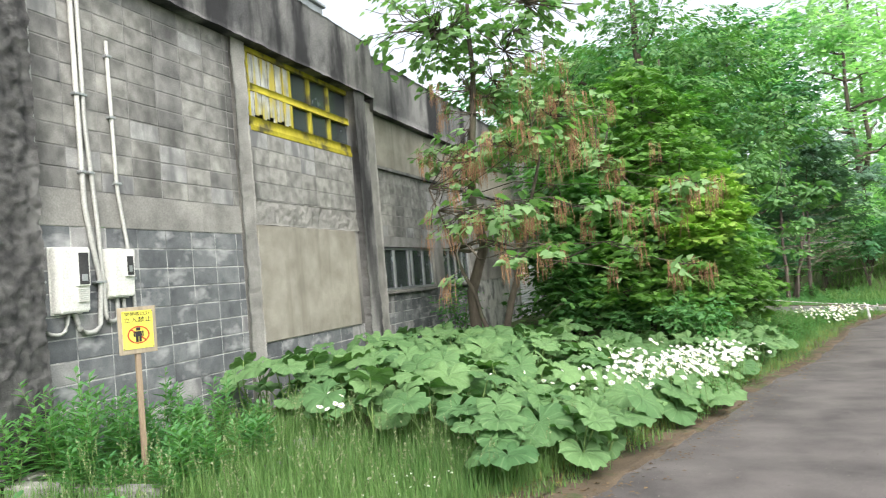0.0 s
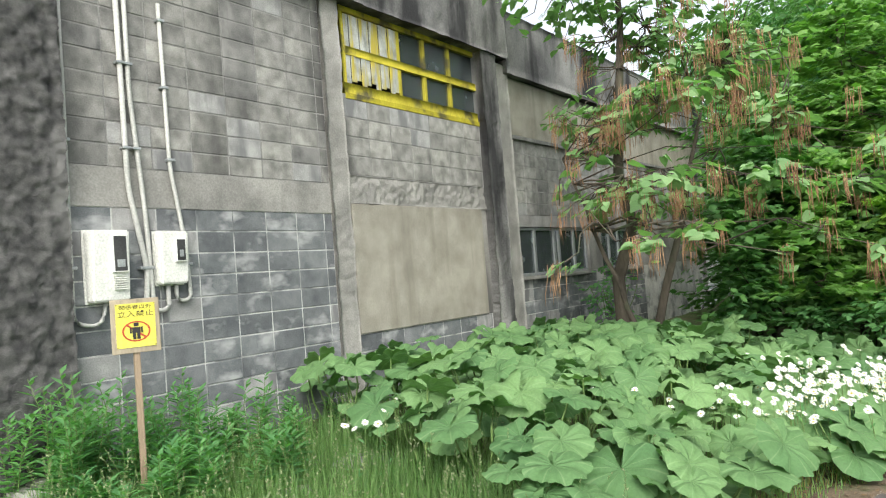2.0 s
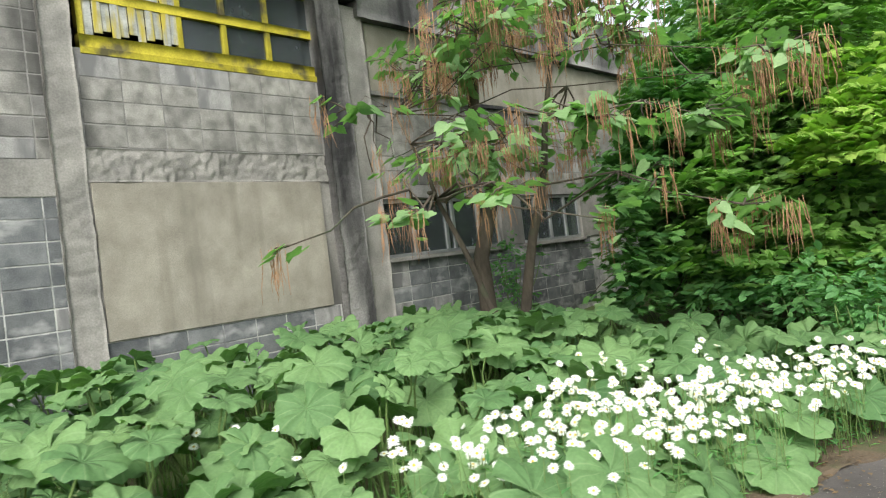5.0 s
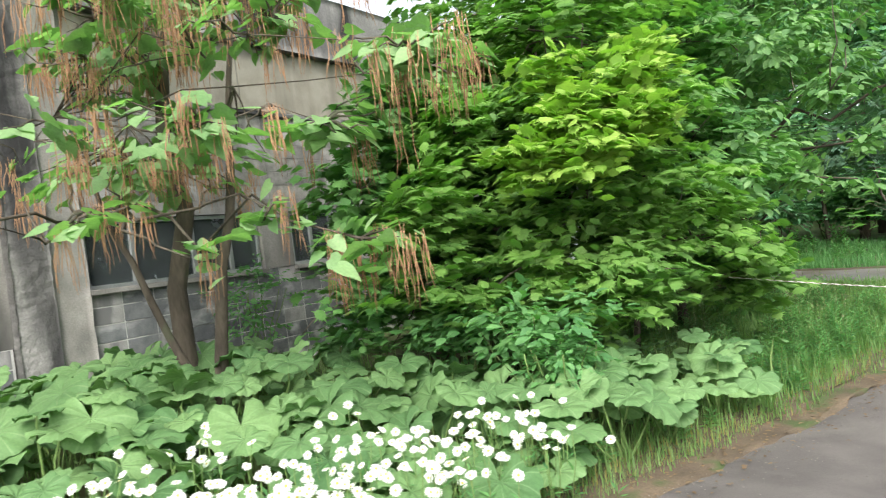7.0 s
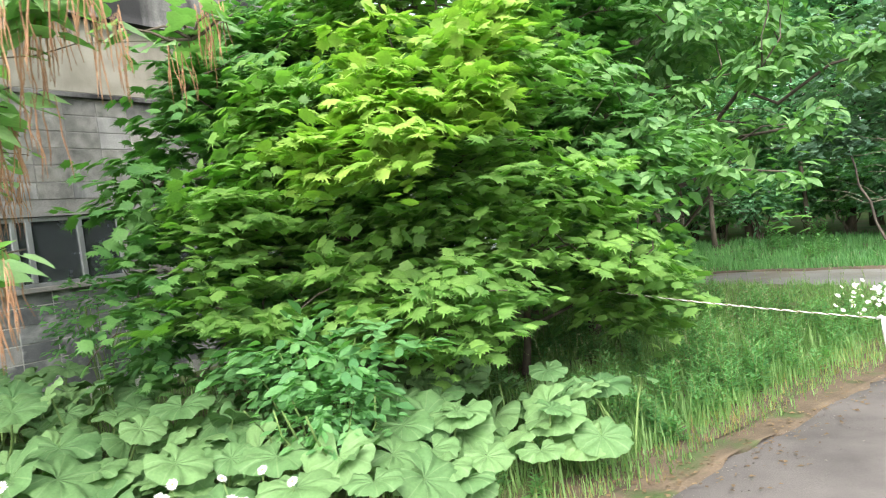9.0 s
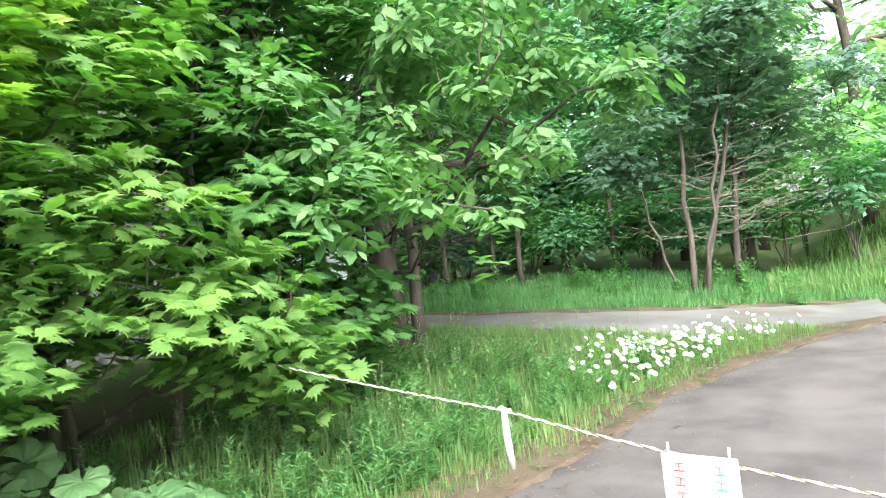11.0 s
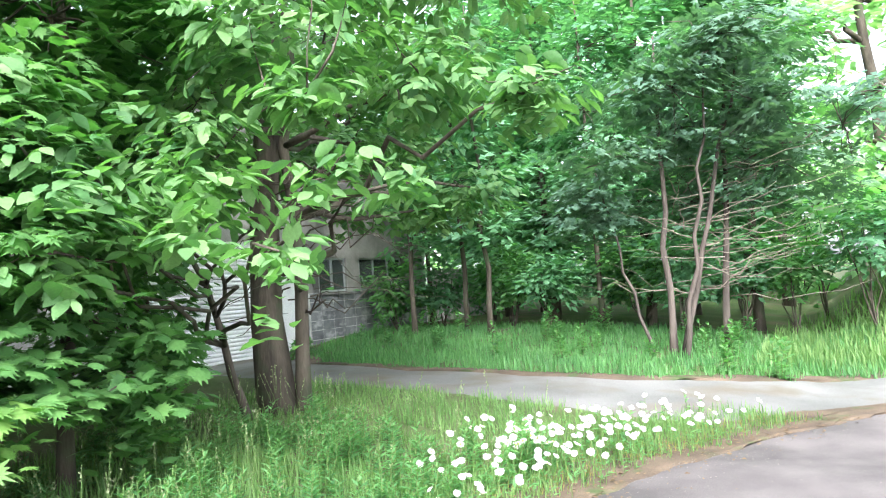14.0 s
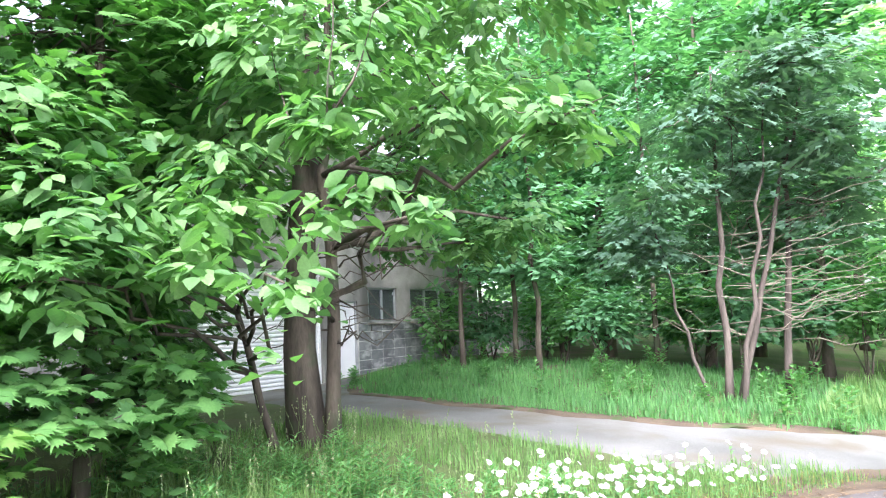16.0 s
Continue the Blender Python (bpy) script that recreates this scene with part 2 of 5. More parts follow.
M_BIG = leafy("ovate_leaf", (0.07, 0.18, 0.07), (0.235, 0.40, 0.155), 0.5)
M_CATALPA = leafy("catalpa_leaf", (0.15, 0.28, 0.11), (0.31, 0.46, 0.22), 0.55)
M_BUTTER = leafy("butterbur_leaf", (0.075, 0.17, 0.062), (0.19, 0.32, 0.125), 0.65, 0.25, single=True, veins=True)
M_STALK = surface("green_stalk", (0.09, 0.16, 0.04), (0.15, 0.23, 0.07), 6, 60, 0.7, 0)
M_GRASS = leafy("grass_blade", (0.09, 0.195, 0.06), (0.25, 0.38, 0.14), 0.55)
M_STRAW = leafy("dry_grass_blade", (0.22, 0.20, 0.06), (0.40, 0.33, 0.13), 0.7)
M_LITTER = leafy("brown_litter", (0.07, 0.045, 0.025), (0.22, 0.15, 0.08), 0.8, 0.05)
M_WEED = leafy("weed_leaf", (0.07, 0.2, 0.075), (0.19, 0.39, 0.14), 0.55)
M_SEEDHEAD = leafy("grass_seed_head", (0.24, 0.28, 0.16), (0.42, 0.43, 0.29), 0.8)
M_PETAL = leafy("white_petal", (0.80, 0.80, 0.78), (0.88, 0.88, 0.86), 0.6, 0.3)
M_EYE = surface("yellow_floret", (0.60, 0.45, 0.04), (0.72, 0.58, 0.08), 9, 200, 0.8, 0.2, 0.001)
M_CONIFER = leafy("conifer_spray", (0.09, 0.18, 0.13), (0.19, 0.31, 0.21), 0.6, 0.4)
M_WOODS = leafy("woodland_leaf", (0.085, 0.23, 0.12), (0.22, 0.42, 0.24), 0.5)
# far foliage: bright haze and glare are mixed into this leaf colour
M_WOODS_HAZED = leafy("hazed_woodland_leaf", (0.29, 0.45, 0.28), (0.48, 0.62, 0.46), 0.5, 0.65)


# ---------------------------------------------------------------- building blocks of the script
def mesh_of(name, verts, faces, mats, slots=None, smooth=False):
    me = bpy.data.meshes.new(name)
    me.from_pydata([tuple(v) for v in verts], [], [tuple(f) for f in faces])
    for m in mats if isinstance(mats, (list, tuple)) else [mats]:
        me.materials.append(m)
    if slots is not None:
        me.polygons.foreach_set("material_index", slots)
    if smooth:
        me.polygons.foreach_set("use_smooth", [True] * len(me.polygons))
    me.update()
    return me


def thing(name, label, category, me=None, at=None, group="", kind=""):
    ob = new(name, me)
    if at is not None:
        ob.matrix_world = at if isinstance(at, Matrix) else Matrix.Translation(at)
    return tagged(ob, label, category, group, kind)


def part(name, me, parent, label="", local=None):
    ob = new(name, me)
    ob.parent = parent
    if local is not None:
        ob.matrix_basis = local
    if label:
        ob["label"] = label
    return ob


def boxes(name, spans, mats, bevel=0.0):
    """One mesh of axis-aligned boxes given by (x0, x1, y0, y1, z0, z1), with softened edges."""
    bm = bmesh.new()
    for x0, x1, y0, y1, z0, z1 in spans:
        m = Matrix.Translation(((x0 + x1) / 2, (y0 + y1) / 2, (z0 + z1) / 2)) @ Matrix.Diagonal((x1 - x0, y1 - y0, z1 - z0, 1))
        bmesh.ops.create_cube(bm, size=1, matrix=m)
    if bevel:
        bmesh.ops.bevel(bm, geom=list(bm.edges), offset=bevel, segments=1, affect="EDGES")
    me = bpy.data.meshes.new(name)
    bm.to_mesh(me)
    bm.free()
    me.materials.append(mats)
    return me


def tube(path, radii, sides=6):
    """Vertices and faces of a tapered tube along a path."""
    path = [Vector(p) for p in path]
    vs, fs = [], []
    for i, p in enumerate(path):
        d = (path[min(i + 1, len(path) - 1)] - path[max(i - 1, 0)]).normalized()
        a = d.orthogonal().normalized() if abs(d.z) < 0.9 else d.cross(Vector((0, 1, 0))).normalized()
        b = d.cross(a)
        r = radii[i] if isinstance(radii, (list, tuple)) else radii
        for k in range(sides):
            t = 2 * math.pi * k / sides
            vs.append(p + (a * math.cos(t) + b * math.sin(t)) * r)
    for i in range(len(path) - 1):
        for k in range(sides):
            k2 = (k + 1) % sides
            fs.append((i * sides + k, i * sides + k2, (i + 1) * sides + k2, (i + 1) * sides + k))
    fs.append(tuple(range(sides))[::-1])
    fs.append(tuple((len(path) - 1) * sides + k for k in range(sides)))
    return vs, fs


def tubes(name, runs, mat, sides=6):
    vs, fs = [], []
    for path, radii in runs:
        v, f = tube(path, radii, sides)
        o = len(vs)
        vs += v
        fs += [tuple(i + o for i in q) for q in f]
    return mesh_of(name, vs, fs, mat, smooth=True)


def scatter(name, template, mats, P, A, N, S, slots=None):
    """One mesh of many leaves: template (verts, faces), places P, axes A, normals N and sizes S."""
    tv, tf = np.array(template[0], float), template[1]
    P, A, N = np.asarray(P, float), np.asarray(A, float), np.asarray(N, float)
    S = np.asarray(S, float).reshape(-1, 1)
    A = A / np.linalg.norm(A, axis=1, keepdims=True)
    side = np.cross(A, N)
    side /= np.linalg.norm(side, axis=1, keepdims=True) + 1e-9
    N = np.cross(side, A)
    k, n = len(tv), len(P)
    V = P[:, None] + S[:, None] * (tv[None, :, 0:1] * side[:, None] + tv[None, :, 1:2] * A[:, None] + tv[None, :, 2:3] * N[:, None])
    me = bpy.data.meshes.new(name)
    me.vertices.add(k * n)
    me.vertices.foreach_set("co", V.ravel())
    sizes = np.array([len(f) for f in tf])
    flat = np.concatenate([np.array(f) for f in tf])
    loops = (flat[None] + (np.arange(n) * k)[:, None]).ravel()
    totals = np.tile(sizes, n)
    me.loops.add(len(loops))
    me.loops.foreach_set("vertex_index", loops.astype(np.int32))
    me.polygons.add(len(totals))
    me.polygons.foreach_set("loop_start", np.concatenate([[0], np.cumsum(totals)[:-1]]).astype(np.int32))
    me.polygons.foreach_set("loop_total", totals.astype(np.int32))
    for m in mats if isinstance(mats, (list, tuple)) else [mats]:
        me.materials.append(m)
    if slots is not None:
        me.polygons.foreach_set("material_index", np.tile(np.array(slots, np.int32), n))
    me.update(calc_edges=True)
    return me


def lobed_leaf(lobes, notch, droop=0.25):
    """A palmate leaf, one unit long, with a folded middle."""
    pts = [(0.0, 0.0)]
    for i, (ang, ln) in enumerate(lobes):
        t = radians(ang)
        pts.append((math.sin(t) * ln, 0.35 + math.cos(t) * ln))
        if i < len(lobes) - 1:
            t2 = radians((ang + lobes[i + 1][0]) / 2)
            pts.append((math.sin(t2) * notch, 0.35 + math.cos(t2) * notch))
    vs = [(0, 0.35, 0.05)] + [(x, y, -droop * (x * x + (y - 0.35) ** 2)) for x, y in pts]
    n = len(pts)
    return vs, [(0, 1 + (i + 1) % n, 1 + i) for i in range(n)]


LEAF_MAPLE = lobed_leaf([(-138, 0.30), (-104, 0.40), (-72, 0.58), (-44, 0.44), (-22, 0.5), (0, 0.72), (22, 0.5), (44, 0.44), (72, 0.58), (104, 0.40), (138, 0.30)], 0.3)
LEAF_OVATE = ([(0, 0, 0), (-0.2, 0.3, 0.04), (-0.25, 0.58, 0.03), (-0.12, 0.86, -0.06), (0, 1, -0.13), (0.12, 0.86, -0.06), (0.25, 0.58, 0.03), (0.2, 0.3, 0.04), (0, 0.5, -0.03)],
              [(0, 8, 2, 1), (8, 4, 3, 2), (0, 7, 6, 8), (8, 6, 5, 4)])
LEAF_HEART = ([(0, 0, 0), (-0.22, -0.1, 0.03), (-0.42, 0.12, 0.04), (-0.36, 0.46, 0), (-0.14, 0.8, -0.08), (0, 1, -0.16), (0.14, 0.8, -0.08), (0.36, 0.46, 0), (0.42, 0.12, 0.04), (0.22, -0.1, 0.03), (0, 0.45, -0.05)],
              [(0, 10, 3, 2, 1), (10, 5, 4, 3), (0, 9, 8, 7, 10), (10, 7, 6, 5)])
LEAF_SIMPLE = ([(0, 0, 0), (-0.28, 0.45, 0.05), (0, 1, -0.08), (0.28, 0.45, 0.05)], [(0, 3, 2), (0, 2, 1)])
LEAF_NARROW = ([(0, 0, 0), (-0.16, 0.42, 0.02), (0, 1, -0.14), (0.16, 0.42, 0.02)], [(0, 3, 2), (0, 2, 1)])
BLADE = ([(-0.02, 0, 0), (0.02, 0, 0), (0.017, 0.55, 0.1), (-0.017, 0.55, 0.1), (0, 0.93, 0.4)], [(0, 1, 2, 3), (3, 2, 4)])
SPRAY = ([(0, 0, 0), (-0.2, 0.35, 0.02), (-0.06, 0.4, 0), (-0.26, 0.75, -0.03), (-0.03, 0.7, 0), (0, 1, -0.08), (0.03, 0.7, 0), (0.26, 0.75, -0.03), (0.06, 0.4, 0), (0.2, 0.35, 0.02)],
         [(0, 2, 1), (0, 8, 4, 2), (0, 9, 8), (2, 4, 3), (4, 6, 5), (8, 7, 6), (8, 6, 4)])


def unit(v):
    return v / (np.linalg.norm(v, axis=-1, keepdims=True) + 1e-9)


def sprays(blobs, count, per, leaf, flat=0.5, shell=0.55, gap=-0.12, droop=0.15, spread=1.0, freq=1.1, seed=1, tier=0.0):
    """Leaf places on twigs at the outside of the crown's blobs (centre, radii). Returns P, A, N, S and the twig tips."""
    g = np.random.default_rng(seed)
    w = np.array([b[3] * b[4] * b[5] for b in blobs]) ** 0.67
    tips, outs = [], []
    tries = 0
    while len(tips) < count and tries < count * 12:
        tries += 1
        b = blobs[g.choice(len(blobs), p=w / w.sum())]
        d = unit(g.normal(size=3))
        r = shell + (1.02 - shell) * g.random() ** 0.6
        p = np.array(b[:3]) + d * r * np.array(b[3:6])
        if noise.noise(Vector(p) * freq + Vector((seed * 3.1, 0, 0))) < gap:
            continue
        if tier:
            # foliage in level storeys that dip a little towards their rim
            lift = tier * 0.6 * noise.noise(Vector((p[0] * 0.9, p[1] * 0.9, seed)))
            p[2] = (math.floor((p[2] - lift) / tier) + 0.5) * tier + lift - 0.10 * math.hypot(p[0] - b[0], p[1] - b[1]) + g.normal() * 0.025
        tips.append(p)
        outs.append(d)
    tips, outs = np.array(tips), np.array(outs)
    outs = unit(outs * (1, 1, flat) + g.normal(size=outs.shape) * 0.25)
    n = len(tips)
    t = g.random((n, per, 1))
    base = tips[:, None] - outs[:, None] * (t * leaf * 3.2 * spread)
    sidev = unit(np.cross(outs, (0, 0, 1.0)))
    s = np.where(g.random((n, per, 1)) < 0.5, -1.0, 1.0) * g.uniform(0.2, 1.2, (n, per, 1))
    ax = unit(outs[:, None] * g.uniform(0.4, 1.0, (n, per, 1)) + sidev[:, None] * s + np.array((0, 0, -droop)))
    N = unit(np.array((0, 0, 1.0)) + g.normal(size=(n, per, 3)) * (0.14 + 0.4 * flat + (0.14 if tier else 0.0)) + outs[:, None] * (0.45 if tier else 0.35 + max(0.0, 0.5 - flat)))
    P = base + ax * leaf * 0.25 + g.normal(size=(n, per, 3)) * leaf * 0.18 * np.array((1, 1, min(1, 0.4 + flat)))
    S = leaf * g.uniform(0.65, 1.2, (n, per))
    return P.reshape(-1, 3), ax.reshape(-1, 3), N.reshape(-1, 3), S.ravel(), tips


def bent(a, b, g, sag=0.0, steps=5, wob=0.06):
    a, b = Vector(a), Vector(b)
    ln = (b - a).length
    out = []
    for i in range(steps + 1):
        t = i / steps
        p = a.lerp(b, t) + Vector(g.normal(size=3)) * wob * ln * (t * (1 - t) * 2) + Vector((0, 0, sag * ln * t * (1 - t)))
        out.append(p)
    return out


# ---------------------------------------------------------------- the lie of the land
def sm(a, b, x):
    t = max(0.0, min(1.0, (x - a) / (b - a)))
    return t * t * (3 - 2 * t)


ROAD_EDGE = [(-30, -13.2), (-4, -3.9), (5.35, -0.62), (7.04, -0.12), (8.54, 0.35), (9.6, 0.52), (10.33, 0.74), (11.3, 1.1), (12.4, 1.47), (13.2, 1.74), (14.85, 2.22),
             (16, 2.6), (17.5, 2.9), (18.5, 3.3), (19.4, 3.75), (20.2, 4.2), (21.4, 5.1), (60, 60)]


def edge_x(y):
    for (a, b), (c, d) in zip(ROAD_EDGE, ROAD_EDGE[1:]):
        if y <= c:
            return b + (d - b) * (y - a) / (c - a)
    return 60.0


def ground(x, y):
    road = 0.02 - 0.4 * max(0.0, min(1.0, (y - 0.5) / 12.5))
    h = 0.33 + 0.17 * sm(11, 18, y) + 0.2 * sm(23.5, 27, y)
    left = h * (1 - math.exp(-max(0.0, min(edge_x(y), 4.6) - x) / 3.2))
    bank = 1.3 * sm(0.3, 6, y - 24.6 - 0.42 * (x - 5)) * sm(3.8, 6.5, x)
    return road + left + bank


# ---------------------------------------------------------------- ground, road, lane
def axis_steps(lo, hi, step, reach):
    mid = list(np.arange(lo, hi + 1e-6, step))
    out = [reach * t for t in (0.004, 0.012, 0.03, 0.07, 0.15, 0.3, 0.6, 1.0)]
    return [lo - r for r in out[::-1]] + mid + [hi + r for r in out]


gx, gy = axis_steps(-7.5, 12, 0.2, 900), axis_steps(-4, 36, 0.2, 900)
gv = [(x, y, ground(min(max(x, -20), 20), min(max(y, -30), 45)) + 0.03 * noise.noise(Vector((x * 1.3, y * 1.3, 0)))) for y in gy for x in gx]
nx = len(gx)
gf = [(j * nx + i, j * nx + i + 1, (j + 1) * nx + i + 1, (j + 1) * nx + i) for j in range(len(gy) - 1) for i in range(nx - 1)]
thing("ground", "uneven grassy earth under weeds and trees", "ground", mesh_of("ground", gv, gf, M_GROUND, smooth=True), kind="structure")


def strip(name, left, right, mat, lift, across=10, jag=0.05):
    """A paved strip between two edge lines, laid on the ground, with a ragged rim."""
    vs, fs = [], []
    for i, (a, b) in enumerate(zip(left, right)):
        for k in range(across + 1):
            t = k / across
            x, y = a[0] + (b[0] - a[0]) * t, a[1] + (b[1] - a[1]) * t
            if k in (0, across):
                x += jag * noise.noise(Vector((x * 4, y * 4, 3)))
                y += jag * noise.noise(Vector((x * 4, y * 4, 9)))
            z = ground(x, y) + lift + 0.03 * noise.noise(Vector((x * 1.3, y * 1.3, 0)))
            vs.append((x, y, z - (0.03 if k in (0, across) else 0)))
    w = across + 1
    for i in range(len(left) - 1):
        for k in range(across):
            fs.append((i * w + k, i * w + k + 1, (i + 1) * w + k + 1, (i + 1) * w + k))
    return mesh_of(name, vs, fs, mat, smooth=True)


def finer(points, step=0.2):
    out = []
    for a, b in zip(points, points[1:]):
        n = max(1, int(math.dist(a, b) / step))
        out += [(a[0] + (b[0] - a[0]) * i / n, a[1] + (b[1] - a[1]) * i / n) for i in range(n)]
    return out + [points[-1]]


def aside(points, d):
    out = []
    for i, p in enumerate(points):
        a, b = points[max(0, i - 3)], points[min(len(points) - 1, i + 3)]
        l = math.dist(a, b) or 1
        dx, dy = (b[0] - a[0]) / l, (b[1] - a[1]) / l
        out.append((p[0] + dy * d, p[1] - dx * d))
    return out


kerbline = finer([(x, y) for y, x in ROAD_EDGE[1:17]] + [(6.5, 22.7), (8.0, 23.8), (10, 24.9), (20, 29), (60, 42)], 0.2)
thing("road", "worn grey-brown asphalt road with a ragged edge", "road", strip("road", kerbline, aside(kerbline, 4.8), M_ROAD, 0.045, 16, 0.10), kind="structure")
thing("verge", "strip of bare soil and dry litter beside the road", "verge", strip("verge", aside(kerbline, -0.5), aside(kerbline, 0.3), M_VERGE, 0.022, 6, 0.25), kind="structure")
thing("edge_dirt", "brown dirt and crumbled asphalt washed onto the road edge", "verge", strip("edge_dirt", aside(kerbline, -0.12), aside(kerbline, 0.2), M_VERGE, 0.051, 8, 0.26), kind="structure")
lane_far = finer([(-4.7, 24.9), (-3.6, 23.3), (-2.89, 22.55), (-1.85, 22.34), (-0.6, 22.02), (1.2, 21.88), (2.54, 22.08), (3.64, 22.72), (4.39, 23.31), (5.3, 23.9)], 0.2)
lane_near = finer([(-4.7, 21.4), (-2.5, 20.9), (-1.06, 20.68), (0.43, 20.47), (1.91, 20.32), (2.81, 20.2), (3.44, 20.28), (3.88, 20.42), (4.25, 20.9), (5.3, 21.8)], 0.2)
n_l = min(len(lane_far), len(lane_near))
pick = lambda pts: [pts[round(i * (len(pts) - 1) / (n_l - 1))] for i in range(n_l)]
thing("lane", "pale gravel lane branching off to the building", "lane", strip("lane", pick(lane_near), pick(lane_far), M_LANE, 0.03, 8, 0.12), kind="structure")
lane_lip = pick(lane_far)
thing("lane_rim", "brown leaf litter and soil along the lane", "verge", strip("lane_rim", aside(lane_lip, -0.22), aside(lane_lip, 0.12), M_VERGE, 0.036, 6, 0.22), kind="structure")

# ---------------------------------------------------------------- the long building: wall plane at x = WX
WX = -4.9


def roughened(name, x0, x1, y0, y1, z0, z1, mat, amp=0.03, step=0.06):
    """A cast block whose face is broken and pitted."""
    ys, zs = np.linspace(y0, y1, max(2, int((y1 - y0) / step))), np.linspace(z0, z1, max(2, int((z1 - z0) / step)))
    vs, fs = [], []
    for z in zs:
        for y in ys:
            d = amp * (0.7 * noise.noise(Vector((y * 3, z * 3, x1 * 5))) + 0.6 * noise.noise(Vector((y * 11, z * 11, 2))) + 0.5 * noise.noise(Vector((y * 27, z * 27, 5))))
            vs.append((x1 + d, y + 0.4 * d, z))
    n = len(ys)
    for j in range(len(zs) - 1):
        for i in range(n - 1):
            fs.append((j * n + i, j * n + i + 1, (j + 1) * n + i + 1, (j + 1) * n + i))
    o = len(vs)
    rim = [j * n for j in range(len(zs))] + [(len(zs) - 1) * n + i for i in range(1, n)] + [j * n + n - 1 for j in range(len(zs) - 2, -1, -1)] + [i for i in range(n - 2, 0, -1)]
    for r in rim:
        vs.append((x0, vs[r][1], vs[r][2]))
    for i in range(len(rim)):
        k = (i + 1) % len(rim)
        fs.append((rim[k], rim[i], o + i, o + k))
    return mesh_of(name, vs, fs, mat, smooth=True)


# backing walls, in three thick pieces, with the openings left free
B, T = WX - 0.005, WX - 0.22
wall_low = thing("wall_1", "grey concrete block wall with pale mortar joints", "wall",
                 boxes("wall_1", [(T, B, 4.5, 7.52, -0.5, 2.235), (T, B, 7.7, 10.6, -0.5, 0.86), (T, B, 11.35, 20.9, -0.5, 1.34), (T, B, 25.02, 29.9, -0.5, 1.27)], M_MORTAR_LOW), kind="structure")
wall_up = thing("wall_2", "weathered block wall of the upper storey with dark streaks", "wall",
                boxes("wall_2", [(T, B, 4.5, 7.52, 2.56, 5.0), (T, B, 7.7, 10.75, 2.68, 3.63), (T, B, 11.35, 20.9, 2.12, 3.52)], M_MORTAR_UP), kind="structure")
wall_band = thing("wall_3", "cast concrete bands and plain rendered surfaces of the wall", "wall",
                  boxes("wall_3", [(T, WX + 0.006, 4.5, 7.49, 2.235, 2.56), (T, B, 7.7, 10.75, 0.86, 2.36), (T, WX + 0.01, 13.97, 14.53, 1.34, 2.12), (T, WX + 0.01, 16.37, 20.9, 1.34, 2.12),
                                   (T, WX, 25.02, 25.37, 1.27, 2.02), (T, WX, 26.39, 26.88, 1.27, 2.02), (T, WX, 28.77, 29.9, 1.27, 2.02), (T, WX, 25.02, 29.9, 2.02, 5.0), (T, WX, 20.9, 25.02, 2.32, 5.0),
                                   (T, WX, 23.95, 24.1, -0.5, 2.32), (T, WX, 20.8, 21.0, -0.5, 2.32), (T, WX, 24.1, 25.02, 1.72, 2.32), (T, B, 11.35, 20.9, 3.52, 4.6)], M_BAND), kind="structure")
part("rough_band", roughened("rough_band", T, WX + 0.012, 7.74, 10.6, 2.36, 2.68, M_BAND, 0.03, 0.02), wall_band, "crumbling concrete band with exposed gravel")
part("rendered_panel", boxes("rendered_panel", [(B, WX + 0.02, 7.8, 10.47, 0.865, 2.355)], M_PANEL, 0.006), wall_band, "smooth sandy rendered panel with faint streaks")
part("upper_panel", boxes("upper_panel", [(B, WX + 0.015, 11.5, 13.9, 3.56, 4.44), (B, WX + 0.015, 13.92, 16.4, 3.56, 4.44), (B, WX + 0.015, 16.42, 20.8, 3.56, 4.44)], M_PANEL, 0.006), wall_band, "plain rendered upper panels")
part("ledge", boxes("ledge", [(B, WX + 0.05, 11.45, 20.8, 3.49, 3.55)], M_BEAM, 0.008), wall_band, "thin dark concrete ledge")

thing("pier_1", "rough dark weather-stained concrete pier", "pier", roughened("pier_1", T - 0.3, WX + 0.13, 3.8, 4.57, -0.4, 5.2, M_PIER, 0.035, 0.02), kind="structure")
thing("pilaster_1", "plain cast concrete pilaster with chipped edges", "pilaster", roughened("pilaster_1", T, WX + 0.035, 7.49, 7.77, -0.4, 4.75, M_BAND, 0.02, 0.03), kind="structure")
thing("pier_2", "dark stained concrete pier between two bays", "pier", roughened("pier_2", T, WX + 0.12, 10.62, 11.02, -0.4, 4.9, M_BEAM, 0.02, 0.025), kind="structure")
thing("pilaster_2", "plain cast concrete pilaster beside the windows", "pilaster", roughened("pilaster_2", T, WX + 0.07, 11.02, 11.42, -0.4, 4.6, M_BAND, 0.012), kind="structure")
thing("beam_1", "deep concrete roof beam black with weather streaks", "beam", roughened("beam_1", T, WX + 0.16, 3.2, 11.3, 4.68, 5.62, M_BEAM, 0.03, 0.05), kind="structure")
thing("beam_2", "lower concrete roof beam with dark streaks", "beam", roughened("beam_2", T, WX + 0.14, 11.3, 21.0, 4.47, 5.45, M_BEAM, 0.02, 0.1), kind="structure")
thing("roof", "flat concrete roof of the long building", "roof", boxes("roof", [(-12, T - 0.002, 3.2, 29.9, 5.0, 5.2)], M_BEAM, 0.01), kind="structure")
